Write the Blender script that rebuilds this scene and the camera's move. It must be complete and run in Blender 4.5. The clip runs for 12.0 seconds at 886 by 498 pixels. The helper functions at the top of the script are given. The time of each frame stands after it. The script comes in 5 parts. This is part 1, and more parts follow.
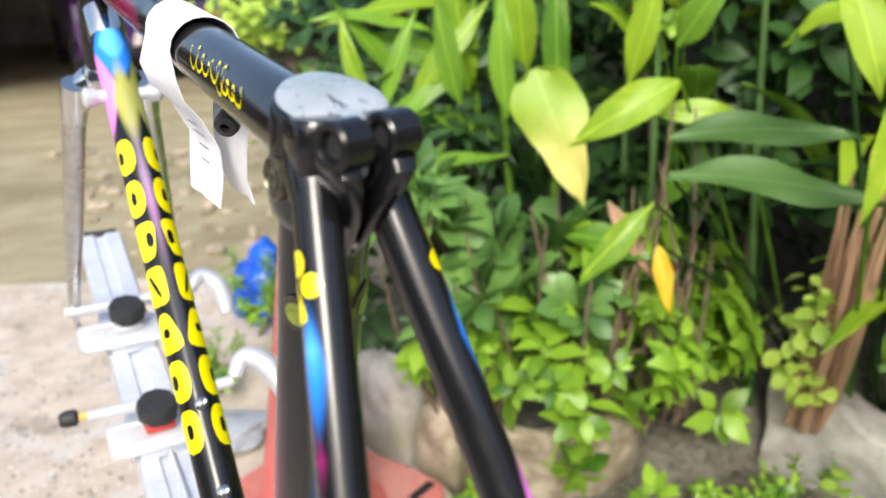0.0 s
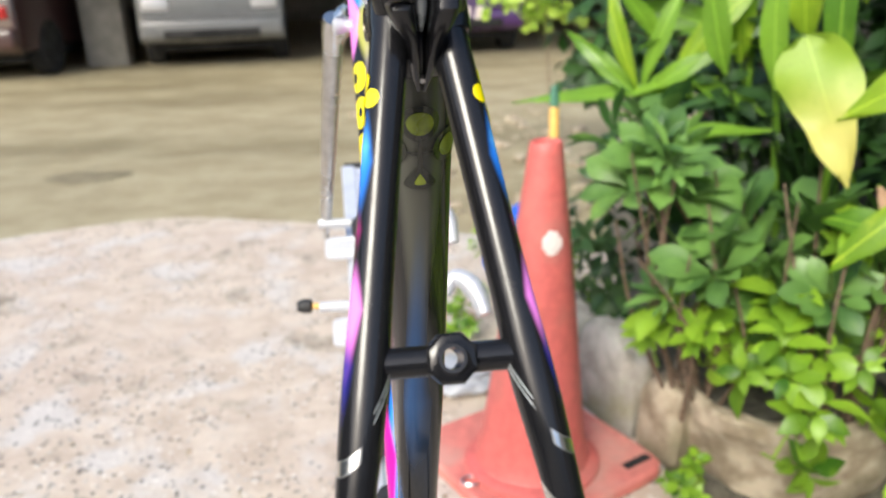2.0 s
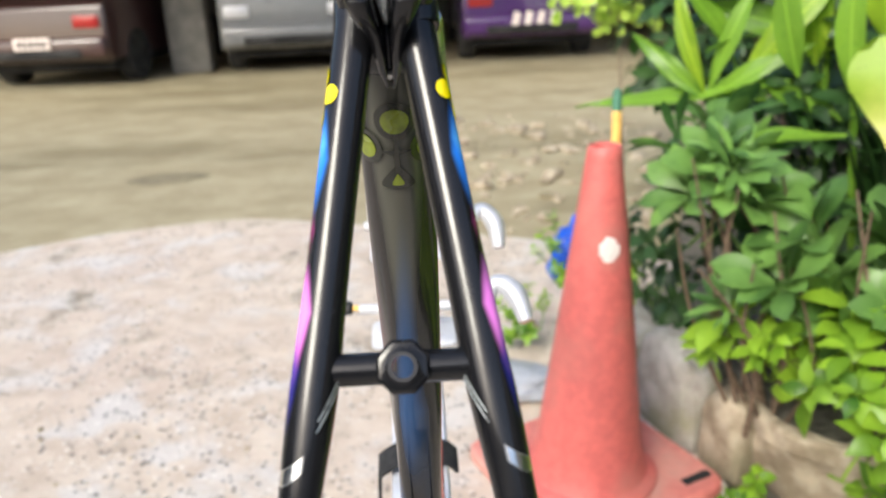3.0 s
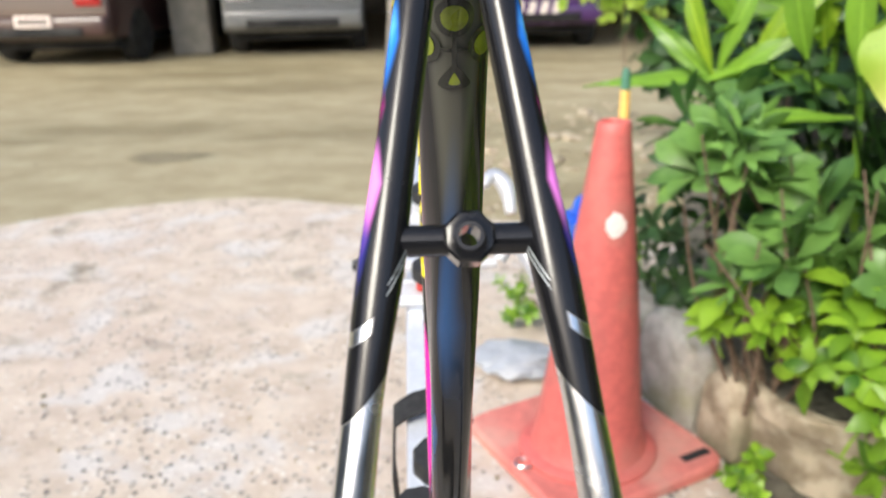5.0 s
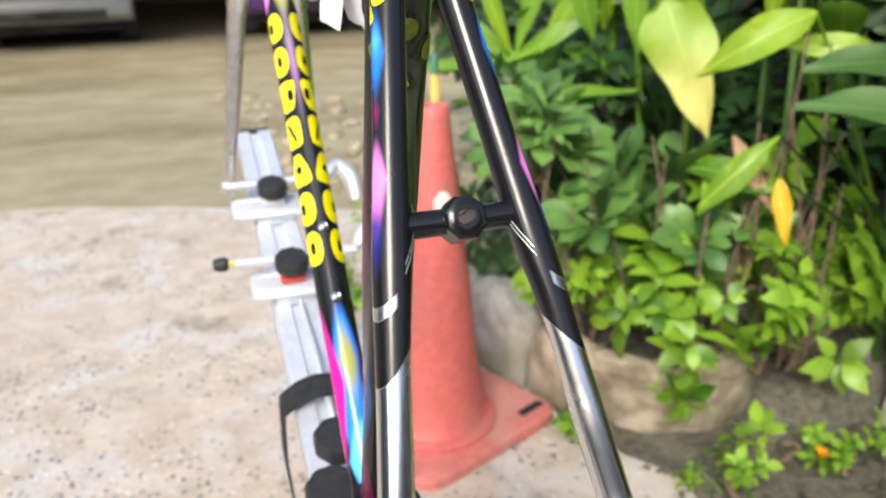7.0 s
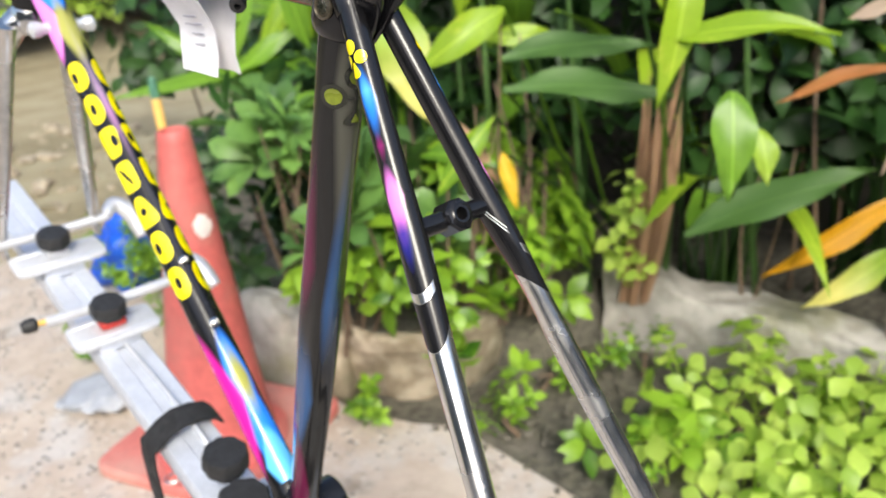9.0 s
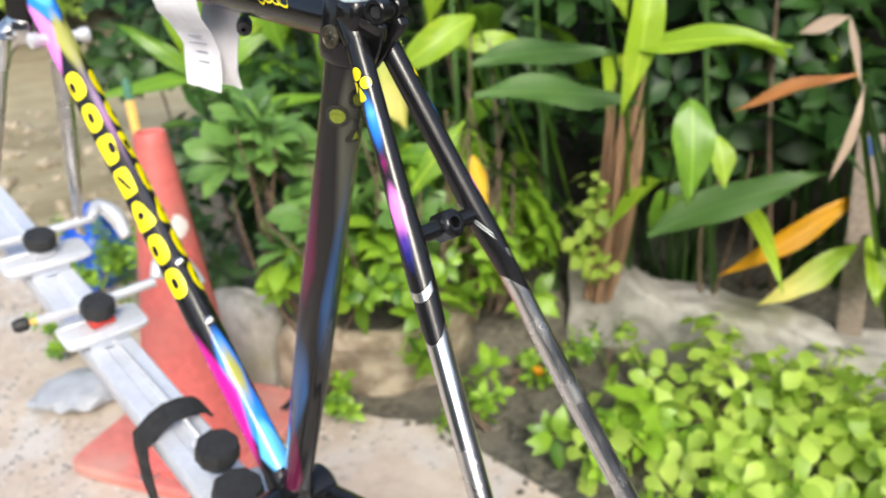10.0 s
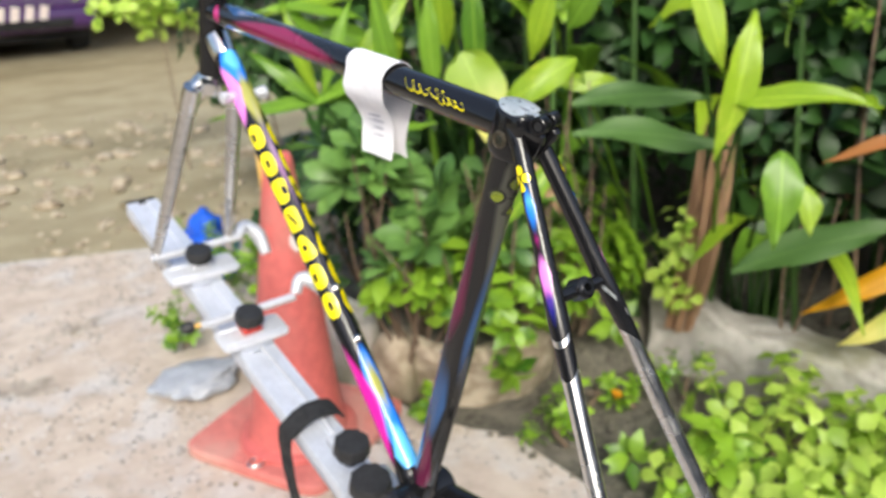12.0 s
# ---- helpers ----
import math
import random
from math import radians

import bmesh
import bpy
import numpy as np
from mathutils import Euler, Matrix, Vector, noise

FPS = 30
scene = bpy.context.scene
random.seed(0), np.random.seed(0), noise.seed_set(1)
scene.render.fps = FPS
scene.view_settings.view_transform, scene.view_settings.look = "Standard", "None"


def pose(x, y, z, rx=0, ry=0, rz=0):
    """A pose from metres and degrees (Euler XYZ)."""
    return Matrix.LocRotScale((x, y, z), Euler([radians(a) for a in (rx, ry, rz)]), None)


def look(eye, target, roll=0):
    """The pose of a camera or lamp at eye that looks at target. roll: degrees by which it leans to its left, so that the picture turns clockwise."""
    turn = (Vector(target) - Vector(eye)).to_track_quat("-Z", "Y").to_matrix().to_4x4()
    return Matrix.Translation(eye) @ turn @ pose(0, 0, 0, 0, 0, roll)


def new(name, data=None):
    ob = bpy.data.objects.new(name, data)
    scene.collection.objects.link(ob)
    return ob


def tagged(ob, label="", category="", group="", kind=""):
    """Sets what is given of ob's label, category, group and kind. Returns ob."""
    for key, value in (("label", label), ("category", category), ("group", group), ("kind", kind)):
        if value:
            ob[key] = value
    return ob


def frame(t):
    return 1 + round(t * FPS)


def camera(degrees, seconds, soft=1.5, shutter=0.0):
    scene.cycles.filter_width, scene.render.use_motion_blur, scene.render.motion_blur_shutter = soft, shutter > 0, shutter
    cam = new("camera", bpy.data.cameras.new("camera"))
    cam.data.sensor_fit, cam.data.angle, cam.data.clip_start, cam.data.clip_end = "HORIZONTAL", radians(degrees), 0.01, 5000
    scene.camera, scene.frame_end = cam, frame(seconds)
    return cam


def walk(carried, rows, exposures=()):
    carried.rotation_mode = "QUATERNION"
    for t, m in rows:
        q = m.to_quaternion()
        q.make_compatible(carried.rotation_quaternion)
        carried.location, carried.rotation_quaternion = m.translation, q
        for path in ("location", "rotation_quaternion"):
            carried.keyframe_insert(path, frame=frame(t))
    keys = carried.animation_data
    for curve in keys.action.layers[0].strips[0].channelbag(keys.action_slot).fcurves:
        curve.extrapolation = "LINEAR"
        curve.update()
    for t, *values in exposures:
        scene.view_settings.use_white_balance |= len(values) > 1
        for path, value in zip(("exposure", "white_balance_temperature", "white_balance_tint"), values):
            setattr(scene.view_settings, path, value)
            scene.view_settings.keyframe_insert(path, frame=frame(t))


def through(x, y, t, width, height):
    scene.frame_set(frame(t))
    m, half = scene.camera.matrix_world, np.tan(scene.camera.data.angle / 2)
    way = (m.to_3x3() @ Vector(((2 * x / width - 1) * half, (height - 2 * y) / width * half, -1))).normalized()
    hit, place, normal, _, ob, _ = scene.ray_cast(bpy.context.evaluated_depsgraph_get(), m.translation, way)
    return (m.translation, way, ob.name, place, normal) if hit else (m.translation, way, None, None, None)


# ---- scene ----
cam = camera(58.7, 12.0)

PATH = [
    (0, (-0.079, -0.141, 1.117), (0.812, 1.524, 0.457), -1.3),
    (0.5, (-0.058, -0.165, 1.121), (0.643, 1.578, 0.434), -1.6),
    (1, (-0.051, -0.175, 1.122), (0.469, 1.625, 0.421), -1.7),
    (1.5, (-0.054, -0.201, 1.103), (0.318, 1.638, 0.408), -1.7),
    (2, (-0.03, -0.222, 1.083), (0.205, 1.643, 0.399), -1.7),
    (2.5, (0.002, -0.218, 1.076), (0.126, 1.659, 0.397), -1.9),
    (3, (0.008, -0.214, 1.077), (0.059, 1.671, 0.411), -2.6),
    (3.2, (0.007, -0.209, 1.073), (0.038, 1.676, 0.407), -1.8),
    (4.8, (-0.015, -0.225, 1.045), (0.034, 1.655, 0.364), -1.5),
    (5, (-0.016, -0.234, 1.046), (0.044, 1.643, 0.358), -1.2),
    (5.5, (-0.022, -0.239, 1.046), (0.077, 1.631, 0.344), -1.1),
    (6, (-0.028, -0.259, 1.049), (0.147, 1.6, 0.334), -1.2),
    (6.5, (-0.036, -0.266, 1.049), (0.291, 1.57, 0.326), -1.3),
    (7, (-0.091, -0.263, 1.061), (0.461, 1.514, 0.329), -1.4),
    (7.4, (-0.156, -0.257, 1.067), (0.587, 1.448, 0.331), -1.7),
    (7.7, (-0.19, -0.264, 1.079), (0.702, 1.367, 0.343), -2.4),
    (9.3, (-0.26, -0.279, 1.103), (0.967, 1.103, 0.339), -3.6),
    (9.5, (-0.272, -0.285, 1.108), (0.972, 1.083, 0.345), -3.3),
    (10, (-0.287, -0.296, 1.121), (0.976, 1.049, 0.349), -2.8),
    (10.5, (-0.33, -0.306, 1.16), (0.95, 1.018, 0.38), -2.3),
    (11, (-0.37, -0.329, 1.197), (0.913, 0.996, 0.422), -1.9),
    (11.5, (-0.407, -0.337, 1.205), (0.839, 1.033, 0.451), -1.7),
    (12, (-0.396, -0.347, 1.205), (0.734, 1.125, 0.459), -1.7),
]
walk(cam, [(t, look(eye, target, roll)) for t, eye, target, roll in PATH],
     [(0, 0.98), (1.0, 0.93), (3, 0.94), (5.5, 0.96), (7, 0.88), (7.5, 0.86), (9.5, 0.90), (10.5, 0.90), (12, 0.78)])

cam.data.dof.use_dof = True
cam.data.dof.focus_distance = 0.36
cam.data.dof.aperture_fstop = 10.0

# ---- light ----
world = bpy.data.worlds.new("sky")
scene.world = world
world.use_nodes = True
wn = world.node_tree
sky = wn.nodes.new("ShaderNodeTexSky")
sky.sky_type, sky.sun_disc = "NISHITA", False
sky.sun_elevation, sky.sun_rotation = radians(38), radians(212)
sky.dust_density = 3.0
wn.links.new(sky.outputs[0], wn.nodes["Background"].inputs[0])
wn.nodes["Background"].inputs[1].default_value = 0.155
sun = new("sun", bpy.data.lights.new("sun", "SUN"))
sun.data.energy, sun.data.angle, sun.data.color = 2.0, radians(24), (0.97, 0.96, 0.86)
sun.matrix_world = look((-0.42, -0.67, 0.62), (0, 0, 0))

# ---- materials ----


class Nodes:
    """Short hand for building a node material."""

    def __init__(self, name):
        self.mat = bpy.data.materials.new(name)
        self.mat.use_nodes = True
        self.tree = self.mat.node_tree
        self.bsdf = self.tree.nodes["Principled BSDF"]

    def add(self, kind, **inputs):
        node = self.tree.nodes.new("ShaderNode" + kind)
        for key, value in inputs.items():
            self.put(node.inputs[key.replace("_", " ")], value)
        return node

    def put(self, socket, value):
        if isinstance(value, bpy.types.NodeSocket):
            self.tree.links.new(value, socket)
        else:
            socket.default_value = value

    def math(self, op, a, b=0.0, clamp=False):
        node = self.tree.nodes.new("ShaderNodeMath")
        node.operation, node.use_clamp = op, clamp
        self.put(node.inputs[0], a)
        self.put(node.inputs[1], b)
        return node.outputs[0]

    def mix(self, fac, a, b):
        node = self.tree.nodes.new("ShaderNodeMix")
        node.data_type = "RGBA"
        self.put(node.inputs[0], fac)
        self.put(node.inputs[6], a if isinstance(a, bpy.types.NodeSocket) else (*a, 1))
        self.put(node.inputs[7], b if isinstance(b, bpy.types.NodeSocket) else (*b, 1))
        return node.outputs[2]

    def step(self, value, low, high, to0=0.0, to1=1.0):
        node = self.tree.nodes.new("ShaderNodeMapRange")
        node.interpolation_type = "SMOOTHSTEP"
        for i, v in enumerate((value, low, high, to0, to1)):
            self.put(node.inputs[i], v)
        return node.outputs[0]

    def coords(self, scale=(1, 1, 1)):
        tc = self.tree.nodes.new("ShaderNodeTexCoord")
        mp = self.tree.nodes.new("ShaderNodeMapping")
        mp.inputs["Scale"].default_value = scale
        self.tree.links.new(tc.outputs["Object"], mp.inputs["Vector"])
        return mp.outputs[0]

    def noise(self, scale, detail=4.0, rough=0.55, stretch=(1, 1, 1)):
        return self.add("TexNoise", Vector=self.coords(stretch), Scale=scale, Detail=detail, Roughness=rough).outputs["Fac"]

    def bump(self, height, strength, distance):
        node = self.add("Bump", Height=height, Strength=strength, Distance=distance)
        self.tree.links.new(node.outputs[0], self.bsdf.inputs["Normal"])

    def set(self, **inputs):
        for key, value in inputs.items():
            if key == "Base_Color" and isinstance(value, tuple) and len(value) == 3:
                value = (*value, 1)
            self.put(self.bsdf.inputs[key.replace("_", " ")], value)
        return self.mat


def plain(name, color, rough=0.5, metal=0.0, vary=0.25, scale=30.0, bump=0.15, dist=0.002, coat=0.0, dirt=None):
    n = Nodes(name)
    big = n.noise(scale * 0.15, 3)
    fine = n.noise(scale, 6, 0.65)
    dark = tuple(c * (1 - vary) for c in color)
    light = tuple(min(1, c * (1 + vary)) for c in color)
    col = n.mix(n.step(fine, 0.3, 0.7), dark, light)
    if dirt:
        col = n.mix(n.step(big, 0.48, 0.72, 0, 0.8), col, dirt)
    r = n.step(big, 0.3, 0.7, max(0.02, rough * 0.75), min(1, rough * 1.2))
    if bump:
        n.bump(fine, bump, dist)
    return n.set(Base_Color=col, Roughness=r, Metallic=metal, Coat_Weight=coat)


def spear(n, xyz, axis, sign, radius, centre, half, thr, soft=0.25):
    """A tapering patch on one side of a tube, along its length."""
    side = n.math("MULTIPLY", xyz[axis], sign / radius)
    off = n.math("ABSOLUTE", n.math("SUBTRACT", xyz[2], centre))
    need = n.math("ADD", n.math("MULTIPLY", off, (1 - thr) / half), thr)
    return n.step(n.math("SUBTRACT", side, need), 0.0, soft)


def paint(name, radius, patches, base=(0.008, 0.008, 0.009), chrome_from=None, rough=0.19):
    """Lacquered tube paint: patches are (axis, sign, centre, half, threshold, colour)."""
    n = Nodes(name)
    tc = n.tree.nodes.new("ShaderNodeTexCoord")
    sep = n.add("SeparateXYZ", Vector=tc.outputs["Object"])
    xyz = sep.outputs
    fleck = n.noise(900, 2, 0.7)
    worn = n.noise(35, 4)
    col = n.mix(n.step(fleck, 0.55, 0.8, 0, 0.35), base, tuple(c * 2.2 + 0.006 for c in base))
    for axis, sign, centre, half, thr, color in patches:
        col = n.mix(spear(n, xyz, axis, sign, radius, centre, half, thr), col, color)
    metal, rg = 0.0, n.step(worn, 0.3, 0.75, rough * 0.7, rough * 1.6)
    if chrome_from:
        edge = n.math("ADD", n.math("MULTIPLY", xyz[0], 1.6), chrome_from)
        metal = n.step(n.math("SUBTRACT", xyz[2], edge), 0.0, 0.0006)
        chev = n.math("MULTIPLY", n.step(n.math("ABSOLUTE", n.math("SUBTRACT", n.math("SUBTRACT", xyz[2], n.math("MULTIPLY", xyz[0], 1.2)), chrome_from - 0.024)), 0.0028, 0.0023),
                      n.step(xyz[0], 0.0030, 0.0042))
        metal = n.math("MAXIMUM", metal, chev)
        col = n.mix(metal, col, (0.74, 0.73, 0.71))
        rg = n.math("ADD", n.math("MULTIPLY", metal, 0.02), rg)
    n.bump(worn, 0.02, 0.001)
    return n.set(Base_Color=col, Roughness=rg, Metallic=metal, Coat_Weight=0.15, Coat_Roughness=0.05, Specular_IOR_Level=0.35)


BLUE, SKY, PINK, MAGENTA, INDIGO = (0.02, 0.22, 0.85), (0.12, 0.5, 0.95), (0.9, 0.25, 0.8), (0.6, 0.015, 0.3), (0.02, 0.02, 0.28)
MAROON, OLIVE, STEEL = (0.11, 0.012, 0.045), (0.36, 0.36, 0.08), (0.022, 0.075, 0.20)
STAY_R, DT_R, ST_R, TT_R = 0.0068, 0.0141, 0.0138, 0.0135
black_paint = paint("black_paint", 0.02, [])
stay_paint = paint("stay_paint", STAY_R, [(0, 1, 0.054, 0.022, 0.70, BLUE), (0, 1, 0.049, 0.011, 0.82, SKY), (0, 1, 0.077, 0.010, 0.90, MAGENTA),
                                           (0, 1, 0.103, 0.018, 0.70, PINK), (0, 1, 0.121, 0.008, 0.92, INDIGO)], chrome_from=0.168)
down_paint = paint("down_tube_paint", DT_R, [(1, 1, 0.045, 0.035, 0.1, BLUE), (1, 1, 0.04, 0.02, 0.55, SKY), (0, -1, 0.085, 0.045, 0.1, PINK), (0, 1, 0.09, 0.045, 0.1, OLIVE), (1, 1, 0.098, 0.045, 0.62, OLIVE),
                                              # grey strip on top: painted sky reflection; lavender strip: lilac paint
                                              # lightened for it
                                              (1, 1, 0.28, 0.15, 0.93, (0.13, 0.13, 0.15)), (1, 1, 0.17, 0.09, 0.90, (0.50, 0.42, 0.58)), (1, 1, 0.19, 0.05, 0.94, PINK), (1, 1, 0.500, 0.085, 0.15, BLUE), (1, 1, 0.548, 0.035, 0.35, SKY), (0, -1, 0.485, 0.075, 0.3, MAGENTA), (1, 1, 0.468, 0.040, 0.72, OLIVE), (0, 1, 0.485, 0.075, 0.4, MAROON)])
seat_paint = paint("seat_tube_paint", ST_R, [(1, 1, 0.06, 0.12, 0.55, (0.075, 0.075, 0.06)), (1, 1, 0.22, 0.12, 0.78, STEEL), (0, -1, 0.19, 0.09, 0.75, MAROON), (0, -1, 0.31, 0.09, 0.55, STEEL), (0, -1, 0.42, 0.08, 0.2, MAROON)],
                   base=(0.010, 0.010, 0.010), rough=0.14)
top_paint = paint("top_tube_paint", TT_R, [(0, 1, 0.34, 0.12, 0.25, (0.22, 0.012, 0.06)), (1, 1, 0.45, 0.05, 0.45, STEEL), (0, 1, 0.515, 0.03, 0.1, (0.5, 0.03, 0.18)), (1, -1, 0.46, 0.05, 0.2, BLUE)])
chrome = plain("chrome", (0.66, 0.65, 0.63), 0.12, 1.0, 0.06, 60, 0.03, 0.0004)
dull_chrome = plain("dull_chrome", (0.55, 0.54, 0.52), 0.3, 1.0, 0.12, 90, 0.06, 0.0006)
alloy = plain("brushed_alloy", (0.61, 0.64, 0.71), 0.40, 0.35, 0.07, 120, 0.08, 0.0006, dirt=(0.50, 0.53, 0.59))
pale_alloy = plain("pale_alloy", (0.62, 0.63, 0.66), 0.38, 0.35, 0.07, 120, 0.06, 0.0006)


def scuffed_metal():
    n = Nodes("silver_cap")
    grain, marks = n.noise(160, 5), n.noise(240, 3, 0.6, (1.0, 0.18, 1.0))
    col = n.mix(n.step(n.noise(30, 4), 0.4, 0.7), (0.58, 0.61, 0.62), (0.40, 0.46, 0.46))
    col = n.mix(n.step(marks, 0.62, 0.68, 0, 0.85), col, (0.05, 0.05, 0.05))
    n.bump(n.math("ADD", grain, marks), 0.25, 0.0008)
    return n.set(Base_Color=col, Roughness=n.step(grain, 0.3, 0.7, 0.25, 0.45), Metallic=0.5)


silver_cap = scuffed_metal()
rubber = plain("black_rubber", (0.018, 0.018, 0.019), 0.65, 0, 0.3, 200, 0.3, 0.0006)
webbing = plain("black_webbing", (0.014, 0.014, 0.015), 0.9, 0, 0.4, 500, 0.5, 0.0005)
red_plastic = plain("red_plastic", (0.5, 0.05, 0.04), 0.5, 0, 0.2, 90, 0.1)
yellow_decal = plain("yellow_decal", (0.85, 0.72, 0.0), 0.25, 0, 0.06, 60, 0.02, 0.0003, coat=0.5)
lime_decal = plain("lime_decal", (0.16, 0.20, 0.01), 0.3, 0, 0.25, 120, 0.02, 0.0003, coat=0.5)
dark_decal = plain("dark_decal", (0.012, 0.014, 0.008), 0.25, 0, 0.2, 80, 0.02, 0.0003, coat=0.5)
ink = plain("grey_ink", (0.35, 0.35, 0.42), 0.8, 0, 0.2, 90, 0)
paper = plain("white_paper", (0.78, 0.77, 0.80), 0.85, 0, 0.05, 60, 0.12, 0.001)
cone_red = plain("faded_red_plastic", (0.57, 0.13, 0.115), 0.5, 0, 0.12, 40, 0.15, 0.002, dirt=(0.46, 0.17, 0.14))
cone_dusty = plain("dusty_red_plastic", (0.56, 0.17, 0.145), 0.75, 0, 0.14, 30, 0.3, 0.003, dirt=(0.50, 0.30, 0.25))
stick_wood = plain("yellow_wood", (0.72, 0.42, 0.10), 0.55, 0, 0.12, 60, 0.1)
green_tip = plain("green_tip", (0.05, 0.16, 0.10), 0.6, 0, 0.3, 90, 0.1)
chalk = plain("white_scrape", (0.75, 0.66, 0.62), 0.8, 0, 0.1, 90, 0.1)
blue_plastic = plain("blue_plastic", (0.01, 0.09, 0.55), 0.35, 0, 0.25, 25, 0.2, 0.01)
grey_plastic = plain("pale_plastic_sheet", (0.36, 0.38, 0.42), 0.4, 0, 0.12, 25, 0.3, 0.01)
tyre_rubber = plain("tyre_rubber", (0.02, 0.02, 0.02), 0.8, 0, 0.25, 60, 0.2)
dark_under = plain("dark_underbody", (0.01, 0.01, 0.011), 0.8, 0, 0.3, 20, 0.1)
glass_dark = plain("car_glass", (0.01, 0.012, 0.014), 0.05, 0, 0.1, 10, 0)
lamp_red = plain("red_lens", (0.35, 0.02, 0.02), 0.15, 0, 0.15, 40, 0)
bark = plain("grey_bark", (0.16, 0.11, 0.075), 0.85, 0, 0.4, 90, 0.5, 0.004)
old_wood = plain("weathered_wood", (0.25, 0.20, 0.16), 0.8, 0, 0.25, 70, 0.4, 0.003)
blue_mark = plain("blue_paint_mark", (0.06, 0.12, 0.35), 0.6, 0, 0.2, 60, 0.1)
soil_mat = plain("dark_damp_soil", (0.12, 0.11, 0.085), 0.9, 0, 0.5, 45, 0.8, 0.02, dirt=(0.20, 0.18, 0.145))
wall_mat = plain("dark_backing_wall", (0.07, 0.065, 0.055), 0.9, 0, 0.35, 12, 0.5, 0.02, dirt=(0.04, 0.055, 0.03))


def stone_material(name, light, dark, moss):
    n = Nodes(name)
    big, mid, fine = n.noise(4, 4), n.noise(18, 5), n.noise(130, 5, 0.7)
    col = n.mix(n.step(mid, 0.35, 0.65), dark, light)
    col = n.mix(n.step(big, 0.5, 0.66, 0, 0.8), col, moss)
    col = n.mix(n.step(fine, 0.6, 0.75, 0, 0.5), col, tuple(c * 0.5 for c in dark))
    n.bump(n.math("ADD", n.math("MULTIPLY", mid, 1.5), fine), 0.7, 0.006)
    return n.set(Base_Color=col, Roughness=0.88)


planter_stone = stone_material("tan_planter_concrete", (0.47, 0.40, 0.30), (0.24, 0.19, 0.13), (0.15, 0.13, 0.075))
kerb_stone = stone_material("pale_kerb_concrete", (0.48, 0.46, 0.42), (0.32, 0.30, 0.26), (0.22, 0.22, 0.13))


def slab_material():
    n = Nodes("pink_tan_concrete")
    tc = n.coords()
    big, mid, fine = n.noise(1.3, 5), n.noise(9, 6, 0.65), n.noise(160, 4, 0.7)
    vor = n.add("TexVoronoi", Vector=tc, Scale=58.0)
    vor.feature = "F1"
    stone = n.add("SeparateXYZ", Vector=vor.outputs["Color"])
    col = n.mix(n.step(mid, 0.32, 0.68), (0.44, 0.362, 0.292), (0.585, 0.506, 0.424))
    col = n.mix(n.step(big, 0.45, 0.7, 0, 0.55), col, (0.44, 0.355, 0.30))
    worn = n.step(n.noise(2.1, 6, 0.7), 0.39, 0.55)
    dots = n.math("MULTIPLY", n.step(vor.outputs["Distance"], 0.42, 0.3), worn)
    grit = n.mix(n.step(stone.outputs[0], 0.2, 0.9), (0.07, 0.068, 0.066), (0.66, 0.63, 0.58))
    col = n.mix(n.math("MULTIPLY", n.step(n.noise(5.0, 4), 0.48, 0.62, 0, 0.7), worn), col, (0.56, 0.55, 0.54))
    col = n.mix(n.math("MULTIPLY", dots, n.step(stone.outputs[1], 0.30, 0.45, 0, 0.95)), col, grit)
    col = n.mix(n.step(n.noise(3.4, 6, 0.7), 0.55, 0.70, 0, 0.75), col, (0.17, 0.15, 0.11))
    col = n.mix(n.step(fine, 0.62, 0.75, 0, 0.35), col, (0.25, 0.2, 0.17))
    n.bump(n.math("ADD", fine, n.math("MULTIPLY", dots, 0.8)), 0.5, 0.004)
    return n.set(Base_Color=col, Roughness=0.9)


def dirt_material():
    n = Nodes("tan_packed_dirt")
    big = n.noise(0.55, 5, 0.6, (0.5, 1.6, 1))
    mid, fine = n.noise(3.0, 6, 0.65, (0.85, 1.2, 1)), n.noise(55, 5, 0.7)
    col = n.mix(n.step(mid, 0.3, 0.7), (0.265, 0.22, 0.13), (0.37, 0.325, 0.21))
    col = n.mix(n.step(big, 0.5, 0.68, 0, 0.75), col, (0.165, 0.135, 0.07))
    col = n.mix(n.step(fine, 0.6, 0.72, 0, 0.5), col, (0.40, 0.36, 0.28))
    n.bump(n.math("ADD", n.math("MULTIPLY", mid, 2), fine), 0.6, 0.01)
    return n.set(Base_Color=col, Roughness=0.92)


